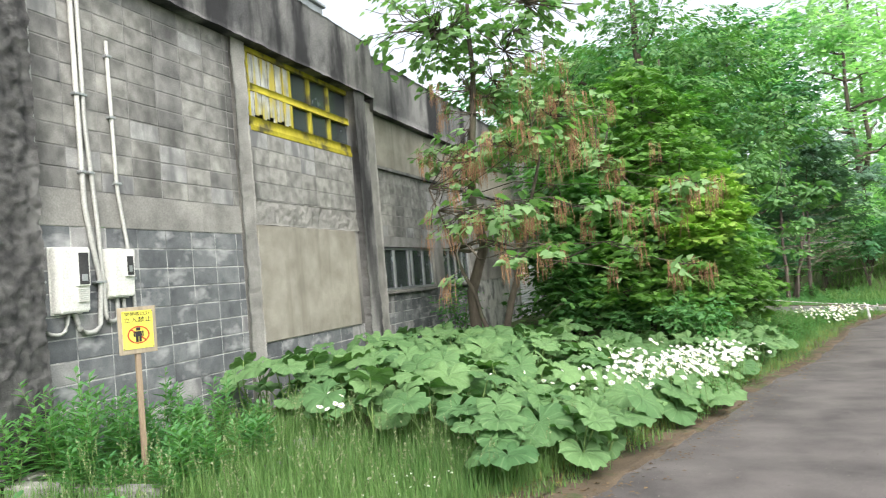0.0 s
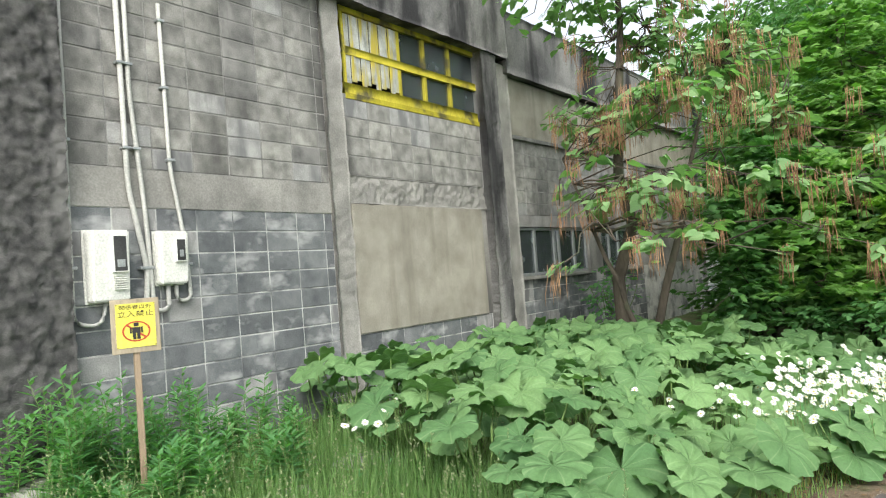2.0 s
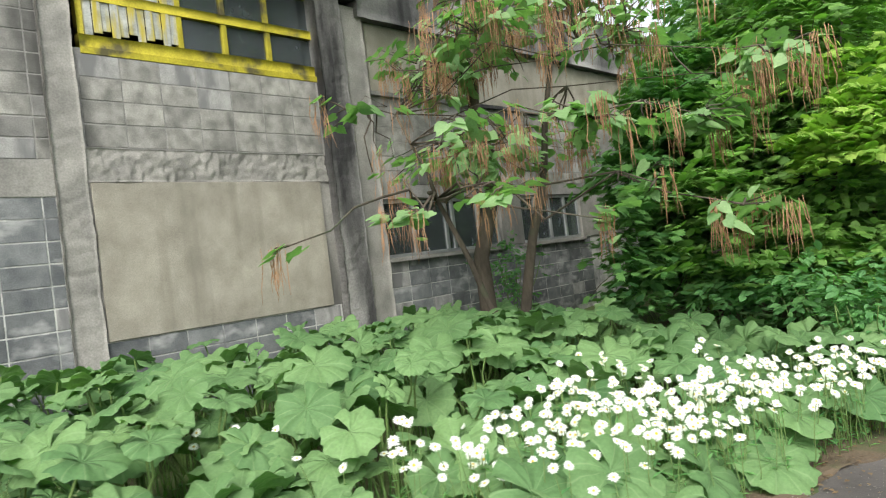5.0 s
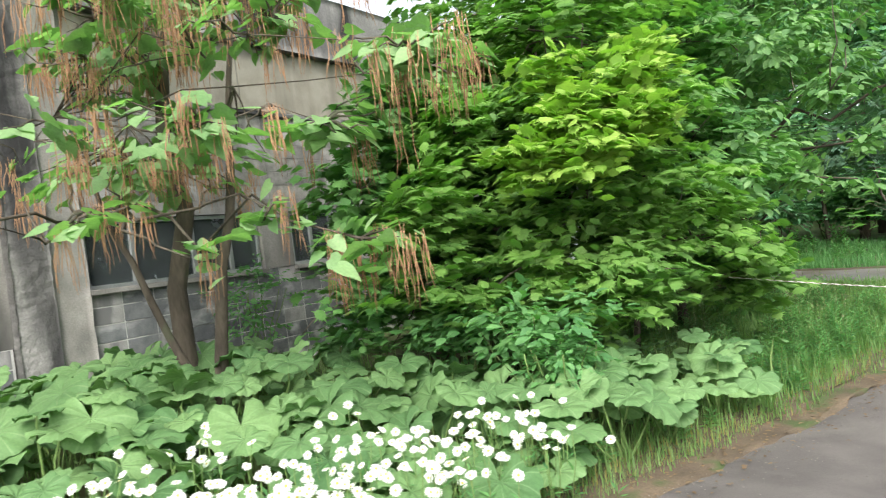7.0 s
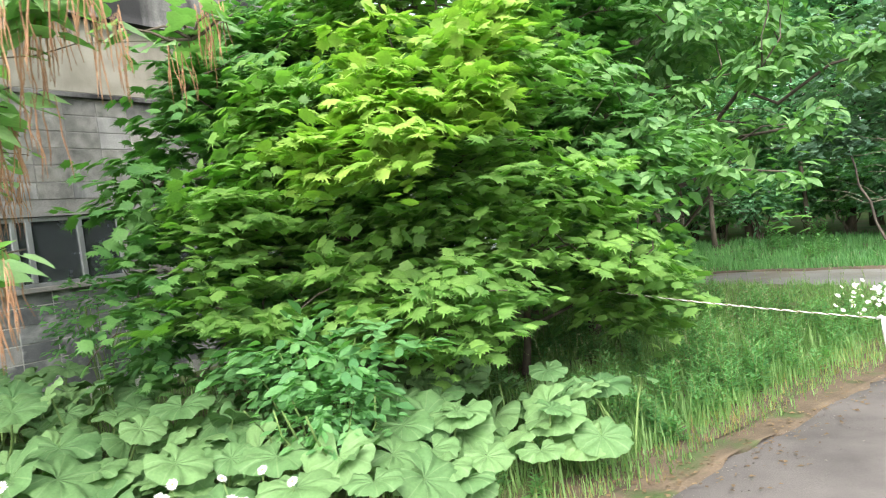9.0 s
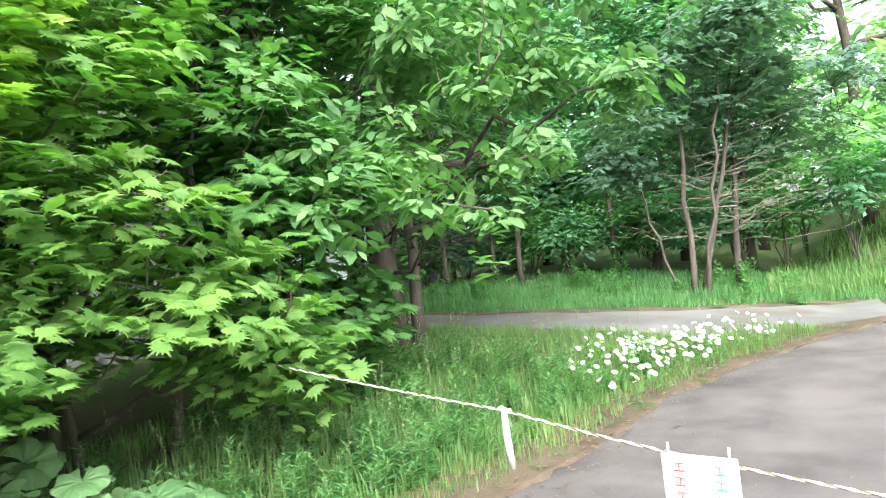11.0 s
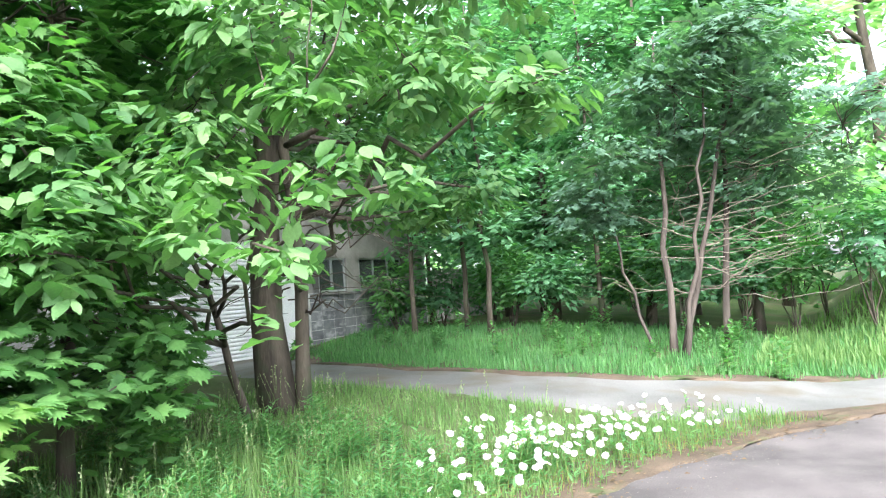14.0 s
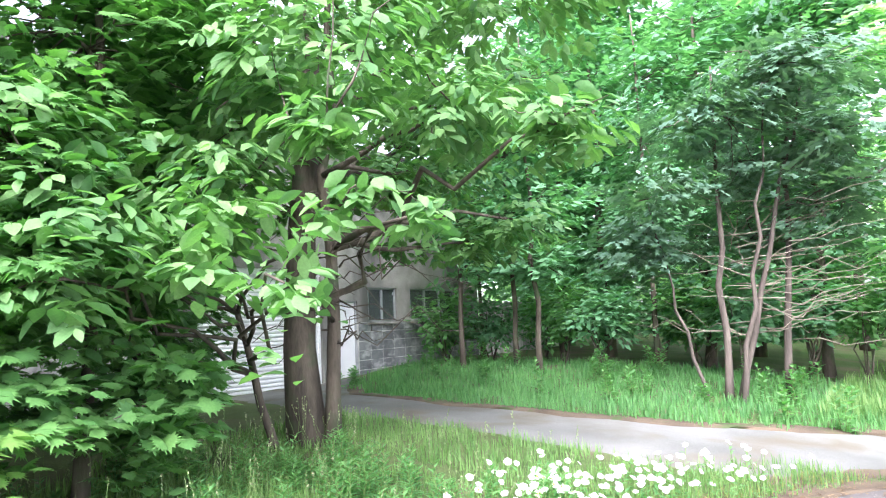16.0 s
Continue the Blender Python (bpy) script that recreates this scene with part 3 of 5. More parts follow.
thing("wall_back", "plain back and end walls of the building", "wall", boxes("wall_back", [(-12, -11.8, -3, 29.9, -0.6, 5.0), (-11.8, T, 29.7, 29.9, -0.6, 5.0), (-11.8, T - 0.31, 3.2, 3.4, -0.6, 5.0)], M_BAND), kind="structure")
thing("floor", "concrete floor inside the building, coloured dark for the unlit room", "floor", boxes("floor", [(-11.8, T - 0.002, 3.4, 29.7, 0.2, 0.3)], M_ROOM), kind="structure")

# blocks, stacked in straight columns
BL, BH, BG = 0.4, 0.2, 0.013


def block_mesh(name, ln, ht, mat):
    return boxes(name, [(-0.012, 0.0, BG / 2, ln - BG / 2, BG / 2, ht - BG / 2)], mat, 0.004)


def lay_blocks(y0, y1, z0, z1, mat, parent, from_top=False):
    rows = max(1, round((z1 - z0) / BH))
    ht = (z1 - z0) / rows
    y, widths = y0, []
    while y < y1 - 0.05:
        widths.append((y, min(BL, y1 - y)))
        y += BL
    shared = {}
    for r in range(rows):
        for y, w in widths:
            z, look_of = z0 + r * ht, mat
            sooty = 0.7 if z > 3.0 and 5.9 < y < 6.5 else 0.2 if z > 2.9 and (5.4 < y < 6.9 or 8.6 < y < 9.3) else 0.03
            chance = rng.random()
            if mat is M_BLOCK_UP and chance < sooty:
                look_of = M_BLOCK_SOOT
            elif chance > 0.9:
                look_of = M_BLOCK_LIME
            key = (round(w, 3), round(ht, 3), look_of.name)
            if key not in shared:
                shared[key] = block_mesh("block", w, ht, look_of)
            part("block", shared[key], parent, local=Matrix.Translation((WX + rng.uniform(-0.002, 0.002), y, z0 + r * ht)))


# garage bay beside the first pier: shutter, lintel and canopy slab
shutter_wall = thing("wall_4", "stained concrete wall above the garage shutter", "wall", boxes("wall_4", [(T - 0.3, WX - 0.05, -3, 3.8, 2.06, 2.75), (T - 0.6, T - 0.35, -3, 3.8, 2.75, 4.68)], M_PIER), kind="structure")
thing("canopy_slab", "cracked concrete canopy slab over the shutter", "canopy", roughened("canopy_slab", T - 0.6, WX + 0.2, -1, 3.86, 2.75, 2.87, M_PIER, 0.03), kind="structure")


def roller_shutter(label, y0, y1, z0, z1, x, mat, pitch, steel):
    root = thing("roller_shutter", label, "shutter", at=(x, y0, z0))
    h = z1 - z0
    n = int(h / pitch)
    slat = mesh_of("slat", [(0, 0, 0), (0.016, 0, pitch * 0.2), (0.02, 0, pitch * 0.55), (0.004, 0, pitch * 0.96), (0, y1 - y0, 0), (0.016, y1 - y0, pitch * 0.2), (0.02, y1 - y0, pitch * 0.55), (0.004, y1 - y0, pitch * 0.96)],
                   [(0, 4, 5, 1), (1, 5, 6, 2), (2, 6, 7, 3), (0, 1, 2, 3), (7, 6, 5, 4)], mat)
    for i in range(n):
        part("slat", slat, root, local=Matrix.Translation((0, 0, i * pitch)))
    part("guide_rail", boxes("guide_rail", [(-0.02, 0.05, y1 - y0, y1 - y0 + 0.06, 0, h)], steel, 0.004), root)
    part("guide_rail", boxes("guide_rail", [(-0.02, 0.05, -0.06, 0, 0, h)], steel, 0.004), root)
    part("header", boxes("header", [(-0.05, 0.07, -0.06, y1 - y0 + 0.06, h, h + 0.12)], M_BLUE if steel is M_BLUE else mat, 0.005), root)
    part("back_plate", boxes("back_plate", [(-0.02, -0.01, 0, y1 - y0, 0, h)], mat), root)
    return root


roller_shutter("pale grey slatted roller shutter, closed", -2.0, 3.7, 0.02, 1.94, WX - 0.02, M_SHUTTER, 0.085, M_BLUE)
roller_shutter("white slatted roller shutter, closed, behind the trees", 21.06, 23.89, 0.0, 2.2, WX - 0.1, M_WHITE_SHUT, 0.075, M_WHITE_SHUT)
door = thing("door_1", "plain white metal door beside the white shutter", "door", at=(WX - 0.1, 24.1, 0.0), kind="structure")
part("leaf", boxes("leaf", [(0, 0.04, 0.04, 0.88, 0.0, 1.69)], M_WHITE_SHUT, 0.004), door)
part("door_frame", boxes("door_frame", [(-0.03, 0.07, 0, 0.04, 0, 1.72), (-0.03, 0.07, 0.88, 0.92, 0, 1.72), (-0.03, 0.07, 0.04, 0.88, 1.69, 1.72)], M_ALU, 0.003), door)
part("door_handle", tubes("door_handle", [([(0.04, 0.12, 0.9), (0.09, 0.12, 0.9), (0.09, 0.24, 0.9)], 0.01)], M_ALU), door)


# windows
def steel_window(name, label, y0, y1, z0, z1, mullions, x=WX - 0.08):
    root = thing(name, label, "window", at=(x, y0, z0), kind="structure")
    w, h = y1 - y0, z1 - z0
    part("window_frame", boxes("window_frame", [(0, 0.05, 0, w, 0, 0.045), (0, 0.05, 0, w, h - 0.045, h), (0, 0.05, 0, 0.045, 0.045, h - 0.045), (0, 0.05, w - 0.045, w, 0.045, h - 0.045)], M_ALU, 0.003), root)
    cuts = [0.045] + [m - y0 for m in mullions] + [w - 0.045]
    for m in mullions:
        part("mullion", boxes("mullion", [(-0.005, 0.055, m - y0 - 0.03, m - y0 + 0.03, 0.045, h - 0.045)], M_ALU, 0.003), root)
    for a, b in zip(cuts, cuts[1:]):
        pane = part("pane", boxes("pane", [(0.02, 0.025, a, b, 0.045, h - 0.045)], M_GLASS), root)
        pane.visible_shadow = False
    part("window_sill", boxes("window_sill", [(-0.05, 0.15, -0.03, w + 0.03, -0.06, 0)], M_BAND, 0.006), root)
    return root


steel_window("window_1", "low strip window with dull aluminium frame and dark dusty panes", 11.45, 13.95, 1.34, 2.11, [12.05, 12.72, 12.88, 13.45])
steel_window("window_2", "low window with aluminium frame partly behind a tree", 14.55, 16.35, 1.34, 2.11, [14.97, 15.42, 15.9])
steel_window("window_3", "small window with pale frame beside the white door", 25.39, 26.37, 1.27, 2.02, [25.88])
steel_window("window_4", "small window with pale frame in the block wall", 26.9, 28.75, 1.27, 2.02, [27.5, 28.12])

# yellow-painted upper window
yw = thing("window_5", "yellow-painted broken upper window, part covered with streaked sheets", "window", at=(WX - 0.1, 7.85, 3.63), kind="structure")
W, H = 2.87, 1.06
for nm, span in (("bottom_rail", (0, 0.09, 0, W, 0, 0.14)), ("top_rail", (0, 0.08, 0, W, H - 0.08, H)), ("middle_rail", (0, 0.085, 0.06, W - 0.06, 0.48, 0.58)),
                 ("side_rail", (0, 0.08, 0, 0.06, 0.14, H - 0.08)), ("side_rail", (0, 0.08, W - 0.06, W, 0.14, H - 0.08))):
    part(nm, roughened(nm, span[0], span[1], span[2], span[3], span[4], span[5], M_YELLOW, 0.004, 0.1), yw)
for y in (1.02, 1.55, 2.12):
    for z0, z1 in ((0.14, 0.48), (0.58, H - 0.08)):
        part("mullion", boxes("mullion", [(0.005, 0.075, y, y + 0.06, z0, z1)], M_YELLOW, 0.005), yw)
for a, b in ((1.08, 1.55), (1.61, 2.12), (2.18, W - 0.06)):
    for z0, z1 in ((0.14, 0.48), (0.58, H - 0.08)):
        p = part("pane", boxes("pane", [(0.03, 0.035, a, b, z0, z1)], M_GLASS), yw)
        p.visible_shadow = False
for i in range(11):
    y = 0.07 + i * 0.087
    part("sheet_strip", boxes("sheet_strip", [(0.055 + 0.012 * (i % 2), 0.07 + 0.012 * (i % 2), y, y + 0.082, 0.14 + 0.03 * (i % 3), H - 0.09)], M_SHEET, 0.004), yw, "streaked pale sheet strip")
part("yellow_splash", boxes("yellow_splash", [(0.085, 0.1045, 0.0, W, -0.05, 0.02)], M_YELLOW, 0.003), yw)

# metal housing on the roof edge
hood = thing("roof_housing", "grey metal housing on the edge of the flat roof", "roof unit", at=(-5.3, 9.0, 5.2))
part("body", boxes("body", [(-0.5, 0.3, 0, 1.2, 0, 0.75)], M_ALU, 0.02), hood)
part("lid", boxes("lid", [(-0.54, 0.34, -0.04, 1.24, 0.75, 0.8)], M_ALU, 0.01), hood)


# ---------------------------------------------------------------- meters, pipes and signs by the wall
def meter_box(label, y0, z0, w, h, d, window, louvre):
    root = thing("meter_box", label, "meter box", at=(WX, y0, z0))
    bm = bmesh.new()
    m = Matrix.Translation((d / 2, w / 2, h / 2)) @ Matrix.Diagonal((d, w, h, 1))
    bmesh.ops.create_cube(bm, size=1, matrix=m)
    for v in bm.verts:
        if v.co.x > d / 2 and v.co.z < h / 2:
            v.co.x -= d * 0.25
    bmesh.ops.bevel(bm, geom=list(bm.edges), offset=0.014, segments=2, affect="EDGES")
    me = bpy.data.meshes.new("housing")
    bm.to_mesh(me)
    bm.free()
    me.materials.append(M_BOX)
    part("housing", me, root)
    a, b, c, e = window
    part("window_rim", boxes("window_rim", [(d * 0.8, d + 0.006, a - 0.012, b + 0.012, c - 0.012, e + 0.012)], M_BOX, 0.004), root)
    part("meter_window", boxes("meter_window", [(d - 0.002, d + 0.0085, a, b, c, e)], M_DARK, 0.002), root, "dark meter window")
    part("dial", boxes("dial", [(d + 0.009, d + 0.012, a + 0.02, b - 0.02, c + 0.03, c + 0.09)], M_ALU, 0.002), root)
    for i in range(louvre):
        part("louvre", boxes("louvre", [(d * 0.75, d * 0.95, a, b, 0.09 + i * 0.018, 0.098 + i * 0.018)], M_BOX, 0.002), root)
    part("base_flange", boxes("base_flange", [(0.0, 0.012, -0.012, w + 0.012, -0.012, h + 0.012)], M_BOX, 0.003), root)
    return root


meter_box("tall ivory plastic electricity meter box on the block wall", 4.72, 1.46, 0.31, 0.57, 0.16, (0.165, 0.27, 0.24, 0.52), 7)
meter_box("small ivory plastic meter box on the block wall", 5.325, 1.57, 0.26, 0.45, 0.14, (0.135, 0.215, 0.2, 0.38), 0)


def conduit(label, path, r, clips):
    root = thing("conduit", label, "pipe", at=(WX + 0.035, 0, 0))
    part("pipe", tubes("pipe", [(path, r)], M_PIPE, 8), root)
    for y, z in clips:
        part("clip", boxes("clip", [(-0.035, r + 0.006, y - 0.035, y + 0.035, z - 0.012, z + 0.012)], M_ALU, 0.003), root)
    return root


def rounded(points, rad=0.1, steps=5):
    """A path through points with rounded corners."""
    P = [Vector((0, *p)) if len(p) == 2 else Vector(p) for p in points]
    out = [P[0]]
    for a, b, c in zip(P, P[1:], P[2:]):
        r = min(rad, (b - a).length * 0.49, (c - b).length * 0.49)
        p, q = b + (a - b).normalized() * r, b + (c - b).normalized() * r
        for i in range(steps + 1):
            t = i / steps
            out.append((1 - t) ** 2 * p + 2 * t * (1 - t) * b + t * t * q)
    return out + [P[-1]]


conduit("thick grey pipe running down the wall into the meter box", rounded([(5.09, 4.7), (5.11, 2.4), (5.24, 1.7), (5.20, 1.27), (4.98, 1.27), (4.93, 1.45)]), 0.023, [(5.1, 3.45), (5.11, 2.73), (5.2, 1.72)])
conduit("grey pipe bending under the small meter box", rounded([(5.17, 4.7), (5.17, 3.2), (5.25, 2.2), (5.28, 1.35), (5.42, 1.35), (5.42, 1.56)]), 0.02, [(5.17, 3.45), (5.2, 2.73), (5.26, 1.72)])
conduit("slim grey pipe looping up to the small meter box", rounded([(5.49, 4.05), (5.51, 2.6), (5.62, 1.9), (5.64, 1.42), (5.50, 1.42), (5.50, 1.56)]), 0.018, [(5.5, 3.9), (5.5, 3.3), (5.52, 2.66), (5.63, 1.74)])
conduit("slim grey cable pipe beside the rough pier", rounded([(4.62, 4.7), (4.62, 3.2), (4.61, 2.2), (4.60, 1.3), (4.82, 1.27), (4.86, 1.45)]), 0.016, [(4.61, 1.74), (4.61, 2.75)])


def text_mesh(body, size, mat, depth=0.001):
    cu = bpy.data.curves.new("lettering", "FONT")
    cu.body, cu.size, cu.align_x, cu.align_y, cu.extrude = body, size, "CENTER", "CENTER", depth
    ob = bpy.data.objects.new("lettering", cu)
    scene.collection.objects.link(ob)
    bpy.context.view_layer.update()
    me = bpy.data.meshes.new_from_object(ob.evaluated_get(bpy.context.evaluated_depsgraph_get()))
    bpy.data.objects.remove(ob)
    me.materials.clear()
    me.materials.append(mat)
    return me


def ring(name, r0, r1, mat, n=32, arc=1.0, z=0.002):
    vs, fs = [], []
    for i in range(n):
        t = 2 * math.pi * i / n
        for r in (r0, r1):
            for h in (0, z):
                vs.append((math.cos(t) * r, math.sin(t) * r, h))
    for i in range(n):
        a, b = i * 4, ((i + 1) % n) * 4
        fs += [(a + 1, a + 3, b + 3, b + 1), (a + 2, a, b, b + 2), (a, a + 1, b + 1, b), (a + 3, a + 2, b + 2, b + 3)]
    return mesh_of(name, vs, fs, mat)


# the warning sign stands just off the wall, turned a little to the road
sign = thing("warning_sign", "yellow no-entry sign on a plywood board and wooden stake", "sign", at=pose(-3.72, 4.44, ground(-3.72, 4.44), 0, 0, 72))
raised = Matrix.Translation((0, 0, 1.03)) @ Matrix.Diagonal((0.98, 1, 0.747, 1)) @ Matrix.Translation((0, 0, -0.79))
part("stake", boxes("stake", [(-0.02, 0.02, 0.0, 0.03, -0.1, 1.34)], M_STAKE, 0.004), sign)
part("board", boxes("board", [(-0.155, 0.155, -0.012, 0.0, 0.79, 1.265)], M_BOARD, 0.004), sign, "bare plywood backing board", raised)
plate = part("plate", boxes("plate", [(-0.125, 0.125, -0.016, -0.012, 0.84, 1.225)], M_SIGN, 0.001), sign, "yellow printed plate", raised)
face = pose(0, -0.0165, 0, 90, 0, 0)
for body, z, s in (("関係者以外", 1.19, 0.042), ("立入禁止", 1.13, 0.058)):
    part("lettering", text_mesh(body, s, M_BLACK), plate, "black lettering", Matrix.Translation((0, 0, z)) @ face)
mid = Matrix.Translation((0, 0, 0.98)) @ face
part("ring", ring("ring", 0.078, 0.09, M_RED), plate, "red prohibition ring", mid)
part("bar", boxes("bar", [(-0.08, 0.08, -0.007, 0.007, 0, 0.002)], M_RED), plate, "", mid @ pose(0, 0, 0, 0, 0, -45))
for nm, x0, x1, y0, y1 in (("torso", -0.027, 0.027, -0.016, 0.036), ("leg", -0.024, -0.003, -0.07, -0.016), ("leg", 0.003, 0.024, -0.07, -0.016), ("arm", -0.041, -0.03, -0.016, 0.036), ("arm", 0.03, 0.041, -0.016, 0.036), ("head", -0.016, 0.016, 0.044, 0.074)):
    part("pictogram_" + nm, boxes(nm, [(x0, x1, y0, y1, 0, 0.003)], M_BLACK, 0.001), plate, "", mid)
for x, z in ((-0.118, 1.215), (0.118, 1.215), (-0.118, 0.85), (0.118, 0.85)):
    part("nail", boxes("nail", [(x - 0.004, x + 0.004, -0.019, -0.016, z - 0.004, z + 0.004)], M_DARK, 0.001), sign, local=raised)

# kerb of the planting bed, rubble beside it
bed = thing("bed_kerb", "broken concrete kerb of the planting bed", "kerb", boxes("bed_kerb", [(-4.6, -3.2, 3.95, 4.08, -0.1, 0.25), (-4.62, -4.5, 4.08, 4.5, -0.1, 0.27)], M_BAND, 0.015))
for i in range(9):
    s = rng.uniform(0.06, 0.16)
    bm = bmesh.new()
    bmesh.ops.create_icosphere(bm, subdivisions=1, radius=s, matrix=Matrix.Diagonal((1, 1.5, 0.4, 1)))
    for v in bm.verts:
        v.co *= 1 + 0.3 * noise.noise(v.co * 9 + Vector((i, 0, 0)))
    me = bpy.data.meshes.new("rubble")
    bm.to_mesh(me)
    bm.free()
    me.materials.append(M_BAND)
    x, y = rng.uniform(-4.3, -3.0), rng.uniform(5.2, 6.4)
    thing("rubble", "flat piece of pale broken concrete in the weeds", "rubble", me, pose(x, y, ground(x, y) + s * 0.15, 0, 0, rng.uniform(0, 180)), "rubble by the wall")

# ---------------------------------------------------------------- rope barrier with hanging board
KNOT, ROPE_END = Vector((2.88, 14.21, 0.40)), Vector((7.6, 12.93, 0.32))
tag = thing("marker_strip", "white plastic strip tied to the barrier rope", "marker", at=KNOT)
part("strip", tubes("strip", [([(0, 0, -0.005), (0.004, -0.01, -0.09), (0.014, -0.02, -0.19), (0.022, -0.02, -0.27)], [0.014, 0.017, 0.017, 0.016])], M_POST, 6), tag)
part("knot", tubes("knot", [([(-0.035, 0.01, 0.0), (-0.01, -0.008, 0.012), (0.012, 0.008, -0.008), (0.035, -0.01, 0.004)], [0.007, 0.014, 0.014, 0.007])], M_WHITE, 7), tag)
post = thing("barrier_post", "short white painted post with peeling paint", "post", at=(ROPE_END.x, ROPE_END.y, ground(ROPE_END.x, ROPE_END.y)))
part("shaft", tubes("shaft", [([(0.012, 0, -0.1), (0.006, 0, 0.35), (0, 0, 0.72)], [0.021, 0.02, 0.019])], M_POST, 8), post)
part("cap", tubes("cap", [([(0, 0, 0.72), (0, 0, 0.75)], [0.022, 0.018])], M_WHITE, 8), post)


def sagging(a, b, sag, n=60):
    return [Vector(a).lerp(Vector(b), i / n) + Vector((0, 0, -sag * 4 * (i / n) * (1 - i / n))) for i in range(n + 1)]


def rope_run(name, a, b, sag, parent):
    pts = sagging(a, b, sag, max(20, int((Vector(b) - Vector(a)).length / 0.02)))
    for k, mat in ((0, M_ROPE_A), (1, M_ROPE_A), (2, M_ROPE_B)):
        ph = 2 * math.pi * k / 3
        path = []
        for i, p in enumerate(pts):
            t = i * 0.02 / 0.05 * 2 * math.pi * 0.5 + ph
            path.append(p + Vector((0.3 * math.cos(t), 0.3 * math.cos(t), math.sin(t))) * 0.003)
        part("strand", tubes("strand", [(path, 0.0036)], mat, 5), parent)


rope = thing("barrier_rope", "thin twisted rope strung low across the road", "rope")
rope_run("rope", (-0.2, 15.04, 0.80), KNOT, 0.03, rope)
rope_run("rope", KNOT, ROPE_END, 0.2, rope)
board = thing("rope_board", "white plastic notice board hanging from the rope", "sign", at=pose(3.76, 13.96, 0.03, 0, 0, -15))
part("plate", boxes("plate", [(-0.15, 0.15, -0.004, 0.004, -0.07, 0.25)], M_WHITE, 0.003), board)
for cx, mat in ((-0.08, M_RED), (0.08, M_GREEN_INK)):
    for i in range(5):
        z = 0.21 - i * 0.058
        part("mark", boxes("mark", [(cx - 0.02, cx + 0.018, -0.0055, -0.004, z, z + 0.005), (cx - 0.003, cx + 0.003, -0.0055, -0.004, z - 0.024, z), (cx - 0.022, cx + 0.02, -0.0055, -0.004, z - 0.03, z - 0.024)], mat), board, "unreadable printed mark")
for x in (-0.12, 0.12):
    part("tie", tubes("tie", [([(x, 0, 0.24), (x, 0.004, 0.29)], 0.005)], M_ROPE_A), board)

# ---------------------------------------------------------------- board fence past the building
fence = thing("board_fence", "weathered grey board fence beyond the building", "fence", at=(0, 0, 0))
slab = boxes("board", [(-0.012, 0.012, 0.0, 0.19, 0, 1.65)], M_FENCE, 0.003)
for i in range(24):
    y = 29.95 + i * 0.2
    part("board", slab, fence, local=pose(WX + 0.1 + 0.01 * (i % 2), y, 0.05 + 0.02 * math.sin(i * 2.3), 0, 0, 0))
for z in (0.4, 1.3):
    part("rail", boxes("rail", [(WX + 0.03, WX + 0.085, 29.95, 34.8, z, z + 0.07)], M_FENCE, 0.004), fence)
for y in (30.1, 31.8, 33.5, 34.7):
    part("fence_post", boxes("fence_post", [(WX - 0.07, WX + 0.03, y, y + 0.1, 0.0, 1.62)], M_FENCE, 0.006), fence)


# ---------------------------------------------------------------- trees
def tree(name, label, stems, blobs, leaf, template, mat, count, per, bark=M_BARK, flat=0.4, shell=0.5, gap=-0.12, droop=0.15, twigs=90, seed=1, freq=1.1, spread=1.0, limb_r=0.035, new_blobs=(), new_mat=None, twig_r=0.006, stem_wob=0.016, tier=0.0, rise=0.22):
    """A tree: tapered stems (base, top, radius), limbs to each mass of foliage, twigs and leaves."""
    g = np.random.default_rng(seed)
    base = Vector(stems[0][0])
    root = thing(name, label, "tree", at=base)
    back = Matrix.Translation(-base)
    lines = []
    for a, b, r in stems:
        path = bent(a, b, g, 0, 9, stem_wob)
        rad = [r * (1.25 if i == 0 else 1) * (1 - 0.75 * i / 9) for i in range(10)]
        part("trunk", tubes("trunk", [(path, rad)], bark, 9), root, local=back)
        lines.append((path, rad))
    runs, knots = [], []
    for b in blobs:
        c = Vector(b[:3])
        path, rad = min(lines, key=lambda q: (q[0][0] - c).xy.length)
        k = min(range(len(path)), key=lambda i: abs(path[i].z - (c.z - rise * (c - path[i]).xy.length)))
        p = bent(path[k], c, g, 0.12, 6, 0.08)
        r = min(rad[k] * 0.7, limb_r * (0.6 + 0.4 * (b[3] + b[4])))
        runs.append((p, [r * (1 - 0.7 * i / 6) for i in range(7)]))
        knots += p[3:]
    for run in runs:
        part("limb", tubes("limb", [run], bark, 6), root, local=back)
    P, A, N, S, tips = sprays(blobs, count, per, leaf, flat, shell, gap, droop, spread, freq, seed, tier)
    part("crown", scatter("crown", template, mat, P, A, N, S), root, local=back)
    if new_blobs:
        P, A, N, S, _ = sprays(new_blobs, max(10, int(count * 0.13)), per, leaf, flat, 0.2, gap, droop, spread, freq, seed + 9, tier)
        part("young_leaves", scatter("young_leaves", template, new_mat, P, A, N, S), root, "bright yellow-green young leaves", back)
    fine = []
    for i in g.choice(len(tips), min(twigs, len(tips)), replace=False):
        t = Vector(tips[i])
        k = min(knots, key=lambda q: (q - t).length)
        fine.append((bent(k, t, g, 0.1, 4, 0.1), [twig_r * 1.8, twig_r * 1.5, twig_r * 1.2, twig_r, twig_r * 0.6]))
    part("twigs", tubes("twigs", fine, bark, 4), root, local=back)["kind"] = "stuff"
    return root, tips, back


def gz(x, y, up=0.0):
    return (x, y, ground(x, y) + up)


